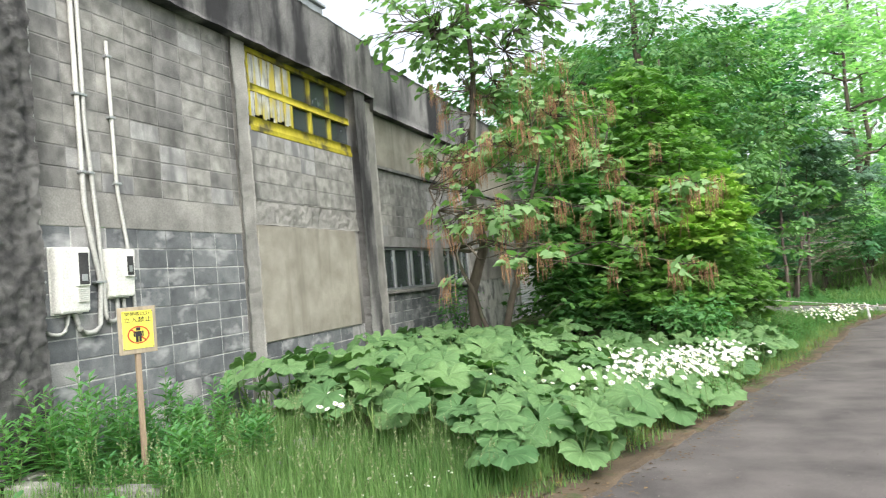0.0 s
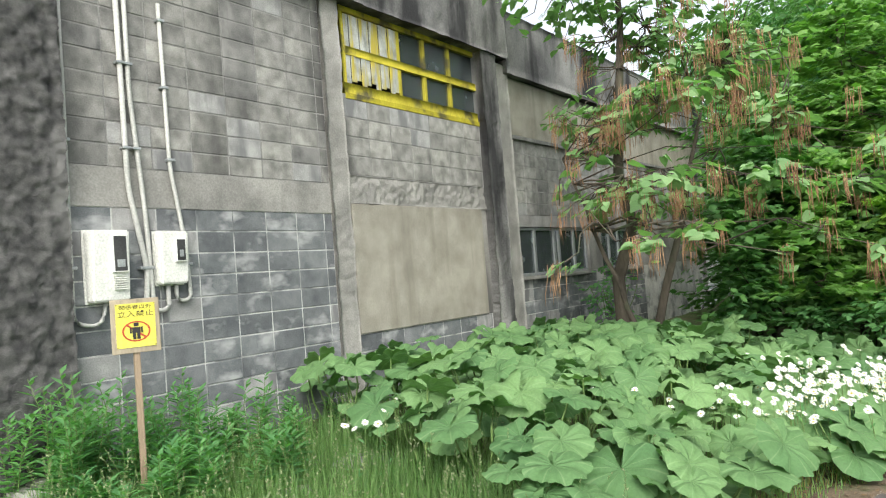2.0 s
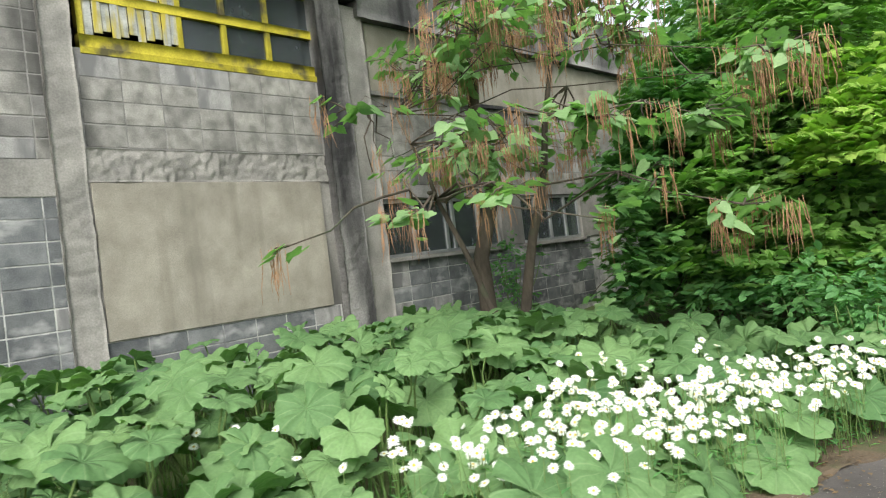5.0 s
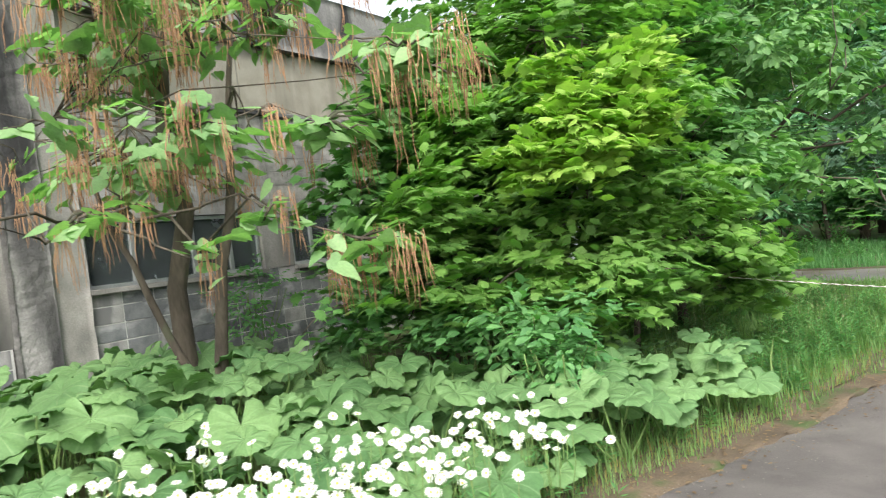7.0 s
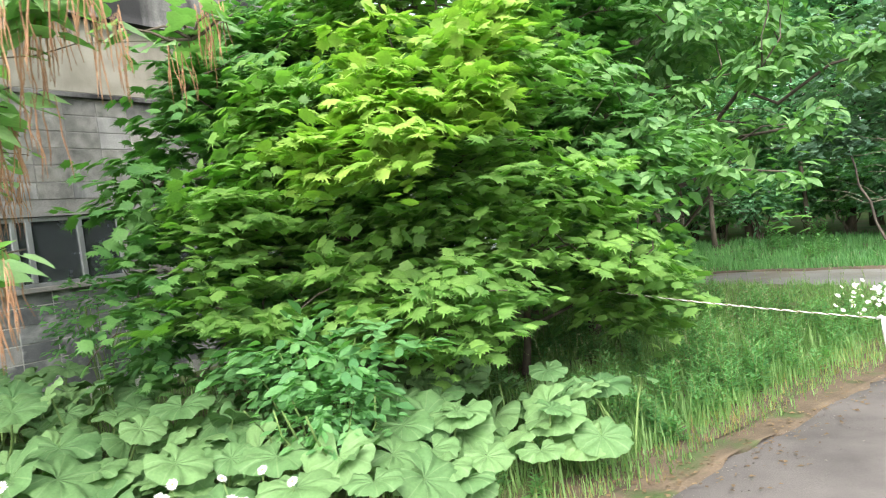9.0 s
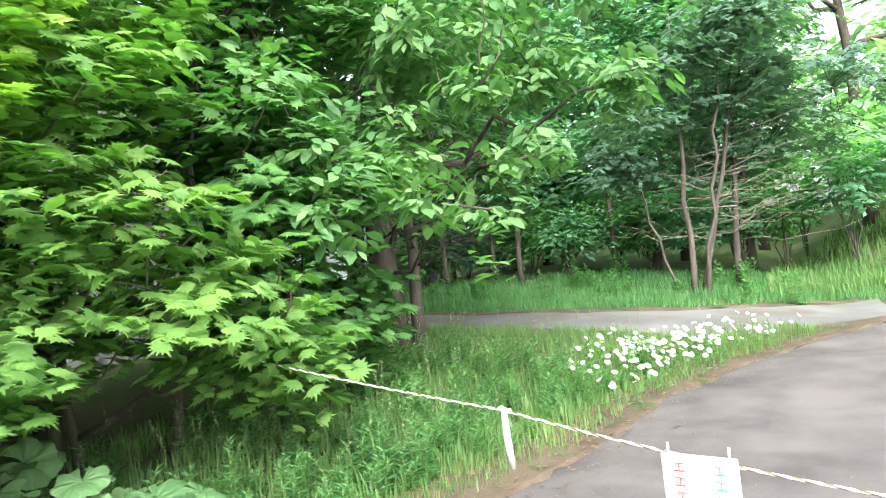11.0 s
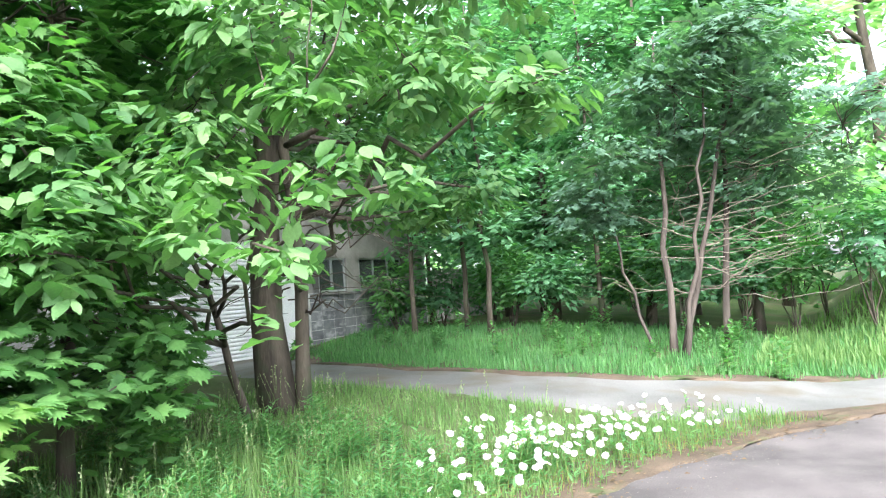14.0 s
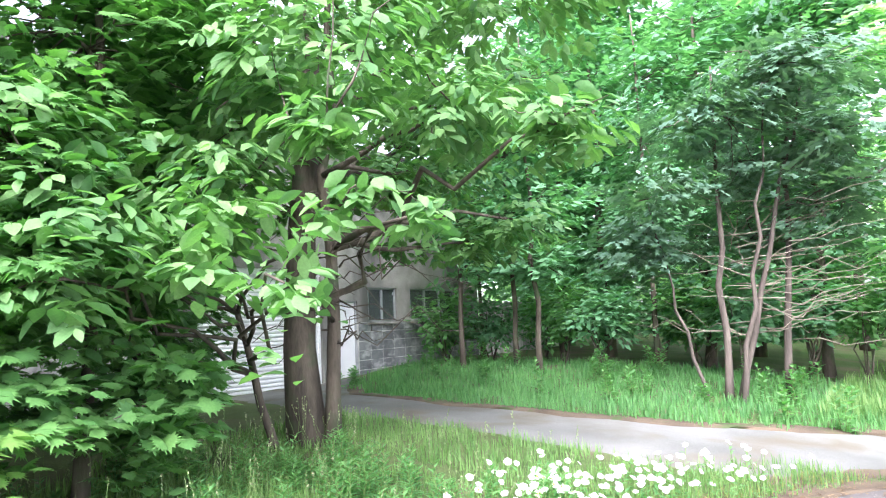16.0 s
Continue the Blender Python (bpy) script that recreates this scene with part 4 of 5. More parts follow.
# tree with hanging pods in front of the windows
cat_blobs = [(-2.66, 10.77, 2.33, 1.3, 1.1, 0.45), (-2.4, 8.9, 2.55, 0.4, 0.4, 0.15), (-1.85, 9.5, 2.42, 0.5, 0.45, 0.18), (-0.9, 9.95, 2.22, 0.6, 0.5, 0.2), (-0.2, 10.33, 2.12, 0.5, 0.45, 0.2), (0.1, 10.2, 1.4, 0.4, 0.4, 0.15),
             (-0.75, 9.7, 1.42, 0.45, 0.4, 0.15), (-0.5, 10.1, 1.65, 0.4, 0.35, 0.15), (-2.45, 8.15, 1.5, 0.22, 0.28, 0.1), (-1.86, 8.95, 1.65, 0.35, 0.35, 0.12), (-1.55, 9.6, 1.78, 0.5, 0.4, 0.15), (0.3, 10.65, 2.5, 0.45, 0.45, 0.28), (-0.9, 10.7, 3.0, 0.8, 0.7, 0.3),
             (-1.9, 10.3, 3.4, 0.9, 0.8, 0.35), (0.1, 11.5, 2.5, 0.45, 0.45, 0.2), (-2.93, 11.1, 3.4, 1.2, 1.0, 0.5), (-1.74, 11.41, 3.9, 1.2, 1.0, 0.6), (-2.66, 11.57, 4.7, 1.54, 1.34, 0.8), (-3.4, 11, 5.5, 1.3, 1.2, 0.8), (-2.01, 11.54, 5.85, 1.48, 1.27, 0.84)]
cat, cat_tips, cat_back = tree("pod_tree", "sparse tree with heart-shaped leaves and hanging brown pods", [(gz(-3.3, 11.4, -0.1), (-2.93, 11.4, 6.28), 0.11), (gz(-2.93, 11.4, -0.1), (-1.92, 11.26, 3.32), 0.075), (gz(-2.79, 11.33, -0.1), (-3.6, 10.6, 2.9), 0.05)],
                               cat_blobs, 0.14, LEAF_HEART, M_CATALPA, 740, 5, flat=0.25, shell=0.2, gap=-0.5, droop=0.3, twigs=560, seed=3, spread=0.7, limb_r=0.032, twig_r=0.006, rise=-0.12)
low = [t for t in cat_tips if t[2] < 4.8]
gp = np.random.default_rng(12)
for i in gp.choice(len(low), min(185, len(low)), replace=False):
    runs = []
    for k in range(gp.integers(6, 16)):
        ln = gp.uniform(0.22, 0.42)
        a = Vector(low[i]) + Vector((gp.normal() * 0.045, gp.normal() * 0.045, gp.normal() * 0.02 + 0.02))
        b = a + Vector((gp.normal() * 0.03, gp.normal() * 0.03, -ln))
        runs.append((bent(a, b, gp, 0, 4, 0.04), [0.002, 0.0034, 0.0037, 0.0032, 0.0013]))
    part("pod_cluster", tubes("pod_cluster", runs, M_POD, 4), cat, "dry brown hanging seed pods", cat_back)

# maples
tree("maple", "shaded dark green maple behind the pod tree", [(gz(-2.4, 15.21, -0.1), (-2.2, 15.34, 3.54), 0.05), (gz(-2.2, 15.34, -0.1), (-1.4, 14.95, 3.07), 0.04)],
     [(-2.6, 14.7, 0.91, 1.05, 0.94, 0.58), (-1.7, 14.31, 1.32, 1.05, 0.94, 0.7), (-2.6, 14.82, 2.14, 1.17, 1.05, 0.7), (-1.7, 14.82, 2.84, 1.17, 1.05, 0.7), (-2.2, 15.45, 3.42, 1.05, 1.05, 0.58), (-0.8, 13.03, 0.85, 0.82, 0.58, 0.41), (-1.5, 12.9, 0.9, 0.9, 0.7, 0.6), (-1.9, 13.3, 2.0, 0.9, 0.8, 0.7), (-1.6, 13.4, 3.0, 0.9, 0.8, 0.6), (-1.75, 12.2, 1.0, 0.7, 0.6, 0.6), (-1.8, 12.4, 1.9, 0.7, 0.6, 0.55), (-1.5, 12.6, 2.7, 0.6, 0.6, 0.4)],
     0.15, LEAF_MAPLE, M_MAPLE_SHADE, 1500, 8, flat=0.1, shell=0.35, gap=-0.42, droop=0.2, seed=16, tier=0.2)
tree("maple", "dense young maple with layered bright green leaves", [(gz(-0.7, 14.44, -0.1), (-0.7, 14.57, 5.18), 0.06), (gz(-0.6, 14.57, -0.1), (0.1, 13.93, 3.31), 0.04)],
     [(-0.95, 12.35, 1.65, 0.6, 0.5, 0.35), (-0.95, 12.2, 1.0, 0.7, 0.5, 0.3), (-0.9, 12.9, 2.35, 0.6, 0.6, 0.4), (-0.2, 12.75, 1.05, 0.7, 0.5, 0.25), (-0.15, 13.48, 0.97, 1.35, 1.17, 0.41), (0.05, 13.8, 1.73, 1.46, 1.29, 0.47), (-0.2, 13.93, 2.55, 1.52, 1.35, 0.53), (-0.4, 14.31, 3.42, 1.46, 1.4, 0.64), (-0.7, 14.7, 4.48, 1.29, 1.29, 0.82), (-1.5, 14.06, 1.67, 1.05, 0.94, 1.05), (-1.6, 14.44, 3.54, 1.05, 1.05, 1.05), (0.4, 13.03, 0.79, 0.82, 0.58, 0.29), (0.8, 14.31, 1.08, 0.88, 0.82, 0.41), (1.05, 14.82, 0.67, 0.7, 0.58, 0.33), (-1.2, 13.03, 1.2, 0.88, 0.64, 0.7), (-1.7, 13.67, 2.6, 0.99, 0.82, 0.82)],
     0.145, LEAF_MAPLE, M_MAPLE, 3100, 8, flat=0.08, shell=0.5, gap=-0.3, droop=0.15, seed=5, tier=0.21,
     new_blobs=[(0.1, 12.95, 2.7, 0.4, 0.35, 0.15), (0.75, 13.5, 2.75, 0.4, 0.35, 0.15), (0.38, 12.65, 2.2, 0.4, 0.35, 0.2), (0.88, 13.0, 2.16, 0.35, 0.35, 0.15), (0.5, 12.55, 1.92, 0.45, 0.35, 0.15), (0.1, 12.35, 1.92, 0.4, 0.3, 0.12), (0.75, 13.2, 2.5, 0.4, 0.35, 0.15)], new_mat=M_MAPLE_NEW)
tree("maple", "dense maple beside the rope barrier, shade painted into its dark green leaves", [(gz(0, 16.33, -0.1), (-0.2, 16.55, 5.88), 0.06), (gz(-0.22, 15.06, -0.1), (0.2, 15.5, 3.31), 0.04)],
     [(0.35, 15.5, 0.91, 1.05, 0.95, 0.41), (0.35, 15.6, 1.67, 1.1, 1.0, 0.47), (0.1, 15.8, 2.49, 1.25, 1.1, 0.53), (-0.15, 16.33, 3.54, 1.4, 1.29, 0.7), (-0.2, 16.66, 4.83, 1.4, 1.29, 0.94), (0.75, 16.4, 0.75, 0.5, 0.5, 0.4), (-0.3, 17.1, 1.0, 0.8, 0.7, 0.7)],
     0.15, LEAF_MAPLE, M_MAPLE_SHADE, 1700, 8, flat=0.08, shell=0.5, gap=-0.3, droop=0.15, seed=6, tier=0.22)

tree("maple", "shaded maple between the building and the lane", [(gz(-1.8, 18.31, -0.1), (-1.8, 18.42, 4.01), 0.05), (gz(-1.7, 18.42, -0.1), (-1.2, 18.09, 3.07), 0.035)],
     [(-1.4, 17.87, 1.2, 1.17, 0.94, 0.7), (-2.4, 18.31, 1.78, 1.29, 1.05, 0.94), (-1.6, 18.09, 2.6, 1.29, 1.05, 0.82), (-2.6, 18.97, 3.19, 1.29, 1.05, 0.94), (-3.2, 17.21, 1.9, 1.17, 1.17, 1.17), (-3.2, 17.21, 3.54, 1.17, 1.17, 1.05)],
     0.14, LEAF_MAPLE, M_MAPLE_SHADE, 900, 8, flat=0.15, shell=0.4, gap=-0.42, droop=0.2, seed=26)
# large-leaved tree at the lane
big, big_tips, big_back = tree("broadleaf_tree", "broadleaf tree with dark forked trunk and large oval leaves", [(gz(-0.43, 19.04, -0.15), (-0.93, 19.42, 10.37), 0.19), (gz(-0.2, 19.15, -0.15), (-0.1, 19.27, 6.59), 0.085), (gz(-0.5, 18.67, -0.1), (-0.45, 17.67, 2.53), 0.05)],
     [(2.1, 16.35, 1.45, 0.28, 0.28, 0.14), (1.65, 16.25, 1.62, 0.4, 0.35, 0.18), (1.15, 16.1, 1.74, 0.45, 0.4, 0.2), (0.95, 15.75, 1.52, 0.4, 0.35, 0.2), (2.19, 16.7, 1.9, 0.35, 0.35, 0.18), (1.9, 16.95, 2.55, 0.5, 0.45, 0.22), (2.3, 17.5, 1.95, 0.45, 0.45, 0.2), (2.8, 18.6, 2.7, 0.6, 0.6, 0.3), (1.2, 17.3, 3.1, 0.7, 0.7, 0.35),
      (-0.7, 21.0, 2.35, 0.9, 0.7, 0.4), (-0.2, 22.0, 2.3, 0.9, 0.7, 0.4), (0.7, 21.9, 2.5, 0.8, 0.7, 0.4), (-0.3, 21.3, 3.1, 1.1, 0.8, 0.5), (-0.5, 20.3, 3.0, 1.0, 0.8, 0.5), (1.21, 16.55, 1.99, 0.7, 0.7, 0.29), (0.68, 16.9, 2.28, 0.94, 0.82, 0.47), (0.89, 17.39, 3.34, 1.53, 1.29, 0.71), (-0.09, 18.38, 4.99, 2.31, 2.06, 1.09), (1.83, 18.67, 3.07, 0.98, 0.98, 0.43), (2.02, 19.27, 4.47, 1.62, 1.49, 0.87), (-0.55, 18.97, 6.91, 2.47, 2.47, 1.48), (-1.84, 18.09, 3.88, 1.44, 1.44, 0.96), (1.62, 16.96, 1.58, 0.35, 0.35, 0.18), (0.91, 15.73, 1.93, 0.82, 0.58, 0.33), (0.21, 15.61, 2.63, 0.94, 0.82, 0.41), (-1.48, 18.67, 3.31, 1.59, 1.22, 0.61), (0.96, 19.89, 6.3, 2.03, 1.77, 1.14), (-2.91, 20.2, 4.3, 1.53, 1.28, 1.15), (-1.95, 20.52, 3.04, 1.29, 1.03, 0.52), (-3.1, 19.89, 6.3, 1.77, 1.52, 1.14), (0.04, 16.67, 1.64, 1.05, 0.7, 0.58), (1.15, 15.61, 1.52, 0.47, 0.47, 0.29), (-1.74, 22.54, 3.83, 1.82, 1.17, 0.78), (-1.61, 22.54, 5.39, 2.08, 1.3, 1.04), (-3.56, 23.7, 6.44, 1.95, 1.56, 1.17), (0.08, 21.62, 4.09, 1.56, 1.17, 0.78)],
     0.165, LEAF_OVATE, M_BIG, 3900, 8, flat=0.3, shell=0.45, gap=-0.3, droop=0.45, twigs=160, seed=8, limb_r=0.04)
gd = np.random.default_rng(4)
runs = []
for i in range(46):
    a = Vector((-0.4 + gd.uniform(-0.1, 0.4), 19.15, gd.uniform(0.9, 2.7)))
    b = a + Vector((gd.uniform(-1.5, 1.9), gd.uniform(-1.1, 0.9), gd.uniform(-0.6, 0.3)))
    runs.append((bent(a, b, gd, 0.15, 6, 0.12), [0.012, 0.010, 0.008, 0.007, 0.005, 0.004, 0.003]))
part("dead_twigs", tubes("dead_twigs", runs, M_BARK, 4), big, "bare dead twigs", big_back)["kind"] = "stuff"

# conifer clump with bare reddish stems
ced, ced_tips, ced_back = tree("conifer", "conifer with several bare reddish stems and dark flat sprays", [(gz(2.61, 24.35, -0.1), (2.68, 24.61, 4.88), 0.06), (gz(2.74, 24.42, -0.1), (3.98, 24.74, 4.74), 0.052), (gz(2.35, 24.29, -0.1), (1.64, 24.23, 3.05), 0.03), (gz(2.81, 24.23, -0.1), (3.46, 24.09, 4.09), 0.045), (gz(3.33, 25, -0.1), (3.59, 25.26, 5.13), 0.062)],
     [(2.94, 25, 3.44, 1.95, 1.56, 0.71), (2.68, 25.53, 2.27, 1.82, 0.78, 0.65), (4.37, 25.26, 2.66, 1.69, 1.17, 0.65), (1.51, 24.48, 2.27, 1.04, 1.04, 0.52), (3.59, 25, 4.48, 1.82, 1.56, 0.65), (2.55, 23.7, 3.83, 1.43, 0.78, 0.52), (3.71, 23.96, 4.48, 1.43, 0.78, 0.58), (2.03, 23.7, 2.99, 1.04, 0.65, 0.39), (4.24, 24.23, 3.44, 1.3, 0.78, 0.45), (5.54, 25.79, 3.31, 1.3, 1.17, 0.58)],
     0.22, SPRAY, M_CONIFER, 1150, 9, bark=M_BARK_CEDAR, stem_wob=0.02, flat=0.1, shell=0.2, gap=-0.05, droop=0.35, twigs=120, seed=9, spread=0.9)
runs = []
for i in range(60):
    a = Vector((2.8 + gd.uniform(-0.3, 0.8), 24.5 + gd.uniform(0, 0.6), gd.uniform(0.7, 2.8)))
    b = a + Vector((gd.uniform(-1.7, 2.0), gd.uniform(-0.8, 0.8), gd.uniform(-0.1, 0.6)))
    runs.append((bent(a, b, gd, -0.1, 5, 0.08), [0.011, 0.009, 0.007, 0.006, 0.004, 0.003]))
part("dead_twigs", tubes("dead_twigs", runs, M_TWIG, 4), ced, "bare grey lower twigs", ced_back)["kind"] = "stuff"

# slim trees and undergrowth past the lane
for i, (x, y, h) in enumerate(((-3.0, 26.1, 5.6), (-1.95, 26.5, 6.2), (-1.1, 25.8, 6.8), (0.6, 27.6, 7.4), (-3.9, 28.4, 6.2))):
    tree("slim_tree", "slim understorey tree with drooping leaves past the lane", [(gz(x, y, -0.1), (x - 0.1, y + 0.1, h), 0.06)],
         [(x + 0.1, y, 2.3, 1.1, 1.0, 0.45), (x, y, 3.3, 1.4, 1.3, 0.65), (x, y, 4.6, 1.5, 1.4, 1.0), (x, y, 5.9, 1.3, 1.3, 0.9)], 0.2, LEAF_SIMPLE, M_WOODS, 300, 8, seed=30 + i, twigs=40)

# last value 1: tree takes the leaf colour with the haze painted in
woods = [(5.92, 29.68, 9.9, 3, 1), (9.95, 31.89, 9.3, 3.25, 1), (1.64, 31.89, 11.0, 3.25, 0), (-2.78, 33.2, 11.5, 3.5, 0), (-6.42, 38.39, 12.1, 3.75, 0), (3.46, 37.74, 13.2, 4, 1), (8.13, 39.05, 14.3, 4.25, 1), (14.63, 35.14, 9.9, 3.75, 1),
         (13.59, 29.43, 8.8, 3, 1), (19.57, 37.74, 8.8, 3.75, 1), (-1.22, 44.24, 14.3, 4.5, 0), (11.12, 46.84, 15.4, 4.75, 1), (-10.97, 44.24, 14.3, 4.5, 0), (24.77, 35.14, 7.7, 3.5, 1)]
for i, (x, y, h, r, hazed_one) in enumerate(woods):
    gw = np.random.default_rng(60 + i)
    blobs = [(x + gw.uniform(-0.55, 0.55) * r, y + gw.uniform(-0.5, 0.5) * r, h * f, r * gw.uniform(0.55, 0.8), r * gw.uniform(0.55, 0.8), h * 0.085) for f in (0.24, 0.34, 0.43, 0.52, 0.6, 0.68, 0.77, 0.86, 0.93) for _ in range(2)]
    tree("woodland_tree", "tall woodland tree with bright haze painted into its pale green leaves" if hazed_one else "tall dark green woodland tree", [(gz(x, y, -0.2), (x + gw.uniform(-0.6, 0.6), y, h * 0.95), 0.16)], blobs,
         0.32 if y < 36 else 0.42, LEAF_SIMPLE, M_WOODS_HAZED if hazed_one else M_WOODS, 430 if hazed_one else 1150, 8, shell=0.35, gap=0.17 if hazed_one else -0.2, seed=80 + i, twigs=30, freq=0.6, limb_r=0.03)

for i, (x, y, h) in enumerate(((1.3, 28.6, 8.0), (-1.2, 29.8, 8.5), (3.4, 29.0, 8.0), (-3.2, 31.5, 9.0))):
    gw = np.random.default_rng(160 + i)
    blobs = [(x + gw.uniform(-0.7, 0.7), y + gw.uniform(-0.6, 0.6), h * f, gw.uniform(1.4, 1.9), gw.uniform(1.2, 1.6), h * 0.07) for f in (0.14, 0.23, 0.32, 0.41, 0.5, 0.6, 0.7, 0.8, 0.9)]
    tree("understorey_tree", "dark low-branched tree in the wood past the lane", [(gz(x, y, -0.2), (x + gw.uniform(-0.4, 0.4), y, h * 0.92), 0.11)], blobs, 0.24, LEAF_SIMPLE, M_WOODS, 700, 8, shell=0.3, gap=-0.3, seed=170 + i, twigs=30, freq=0.7)

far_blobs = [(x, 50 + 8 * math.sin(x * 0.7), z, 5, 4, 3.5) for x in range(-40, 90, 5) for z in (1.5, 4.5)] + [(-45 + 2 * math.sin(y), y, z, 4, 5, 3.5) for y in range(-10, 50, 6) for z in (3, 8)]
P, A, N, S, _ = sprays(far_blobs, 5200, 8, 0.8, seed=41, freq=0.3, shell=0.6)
# the wood's edge carries the same painted-in haze
thing("far_woods", "distant continuous woodland edge", "woods", scatter("far_woods", LEAF_SIMPLE, M_WOODS_HAZED, P, A, N, S), kind="stuff")
shrub_blobs = [(x, 27.6 + 0.7 * math.sin(x * 2.1), 1.2, 1.0, 0.9, 0.75) for x in np.arange(-4.0, 4.4, 0.9)] + [(x, 27.2 + 0.42 * (x - 5), 1.6, 1.1, 1.0, 0.85) for x in np.arange(5.4, 14, 1.1)] + [(x, 30.6 + 0.35 * (x - 4), 2.2, 1.5, 1.2, 1.4) for x in np.arange(3.0, 15, 1.6)]
for i, b in enumerate(shrub_blobs):
    P, A, N, S, _ = sprays([b], 130, 9, 0.16, seed=120 + i, shell=0.4, gap=-0.3)
    sh = thing("shrub", "leafy green shrub at the edge of the woods", "shrub", at=gz(b[0], b[1]), group="shrubs along the wood's edge")
    bk = Matrix.Translation(-Vector(gz(b[0], b[1])))
    part("leaves", scatter("leaves", LEAF_SIMPLE, M_WOODS if i % 3 else M_WEED, P, A, N, S), sh, local=bk)
    part("stems", tubes("stems", [(bent(gz(b[0], b[1], -0.05), (b[0] + gd.uniform(-0.5, 0.5), b[1] + gd.uniform(-0.5, 0.5), b[2] + 0.2), gd), [0.02, 0.017, 0.014, 0.011, 0.008, 0.005]) for _ in range(5)], M_BARK, 5), sh, local=bk)["kind"] = "stuff"
for b, mt, lf in (((0, 12.26, 0.59, 0.94, 0.64, 0.41), M_WEED, 0.12), ((-0.95, 12.65, 0.5, 0.58, 0.58, 0.35), M_WEED, 0.10), ((0.35, 11.88, 0.38, 0.41, 0.41, 0.26), M_WEED, 0.07), ((-4.1, 13.03, 0.97, 0.58, 0.7, 0.58), M_WEED, 0.08)):
    P, A, N, S, _ = sprays([b], 70, 9, lf, seed=int(200 + b[0] * 10), shell=0.3, gap=-0.4)
    sh = thing("low_shrub", "low light green leafy shrub under the trees", "shrub", at=gz(b[0], b[1]))
    bk = Matrix.Translation(-Vector(gz(b[0], b[1])))
    part("leaves", scatter("leaves", LEAF_OVATE, mt, P, A, N, S), sh, local=bk)
    part("stems", tubes("stems", [(bent(gz(b[0], b[1], -0.05), (b[0] + gd.uniform(-0.4, 0.4), b[1] + gd.uniform(-0.4, 0.4), b[2] + 0.1), gd), 0.006) for _ in range(9)], M_STALK, 4), sh, local=bk)["kind"] = "stuff"


# ---------------------------------------------------------------- butterbur: large round leaves on stalks
def butterbur_leaf(name, seed):
    g = np.random.default_rng(seed)
    n, rings = 44, (0.0, 0.25, 0.5, 0.75, 0.92, 1.0)
    waves, ph = g.integers(5, 8), g.uniform(0, 6)
    vs, fs = [(0, 0, 0)], []
    for r in rings[1:]:
        for k in range(n + 1):
            t = radians(-168 + 336 * k / n)
            rim = 1 + 0.05 * math.sin(waves * t + ph) * r + 0.03 * math.sin(13 * t + ph * 2) * r + 0.035 * (k % 2) * (r > 0.9) + 0.015 * g.normal() * (r > 0.9)
            x, y = math.sin(t) * r * rim * 0.5, math.cos(t) * r * rim * 0.5
            z = 0.035 * r * r * math.sin(waves * t + ph) + 0.16 * r - 0.15 * r ** 3 + 0.035 * r * abs(math.sin(5.5 * t)) - 0.02 * r + 0.012 * g.normal() * (r > 0.4)
            vs.append((x, y + 0.06, z))
    w = n + 1
    fs += [(0, 1 + k + 1, 1 + k) for k in range(n)]
    for j in range(len(rings) - 2):
        for k in range(n):
            a, b = 1 + j * w + k, 1 + (j + 1) * w + k
            fs.append((a, a + 1, b + 1, b))
    return mesh_of(name, vs, fs, M_BUTTER, smooth=True)


butter = [butterbur_leaf("leaf", s) for s in range(6)]
gb = np.random.default_rng(21)


def in_bed(x, y):
    if x < -1.2 and y < 5.3 + 0.42 * (-1.2 - x):
        return False
    return -4.6 < x < edge_x(y) - (0.15 if y < 10.6 else 0.3)


spots = []
tries = 0
while len(spots) < 175 and tries < 14000:
    tries += 1
    x, y = gb.uniform(-4.5, 1.5), gb.uniform(4.8, 13.7)
    if not in_bed(x, y) or (y > 12.3 and x < -0.2) or (y < 4.9 and x < -0.6):
        continue
    if all((x - a) ** 2 + (y - b) ** 2 > 0.36 ** 2 for a, b in spots):
        spots.append((x, y))
for x, y in spots:
    base = Vector(gz(x, y))
    root = thing("butterbur", "butterbur with large round green leaves on stalks", "plant", at=base, group="butterbur bed")
    daisy_zone = 7.2 < y < 11.2 and x > edge_x(y) - 1.1
    for k in range(gb.integers(3, 6)):
        t = gb.uniform(0, 2 * math.pi)
        reach, h = gb.uniform(0.08, 0.3), gb.uniform(0.25, 0.62) * (0.62 if daisy_zone else 0.85 if x > -1.5 else 1.15)
        top_ = Vector((math.cos(t) * reach, math.sin(t) * reach, h))
        size = gb.uniform(0.24, 0.44) if y > 11 else gb.uniform(0.22, 0.5)
        tilt = gb.uniform(5, 48)
        m = Matrix.Translation(top_) @ Matrix.Rotation(radians(tilt), 4, Vector((-math.sin(t) + 0.5, math.cos(t) + 0.3, 0)).normalized()) @ Matrix.Rotation(t - math.pi / 2 + gb.uniform(-0.6, 0.6), 4, "Z") @ Matrix.Diagonal((size, size * gb.uniform(0.85, 1.0), size, 1))
        part("leaf", butter[gb.integers(6)], root, local=m)
        part("stalk", tubes("stalk", [(bent((0, 0, -0.05), top_, gb, 0.1, 4, 0.05), [0.011, 0.010, 0.009, 0.008, 0.007])], M_STALK, 5), root)


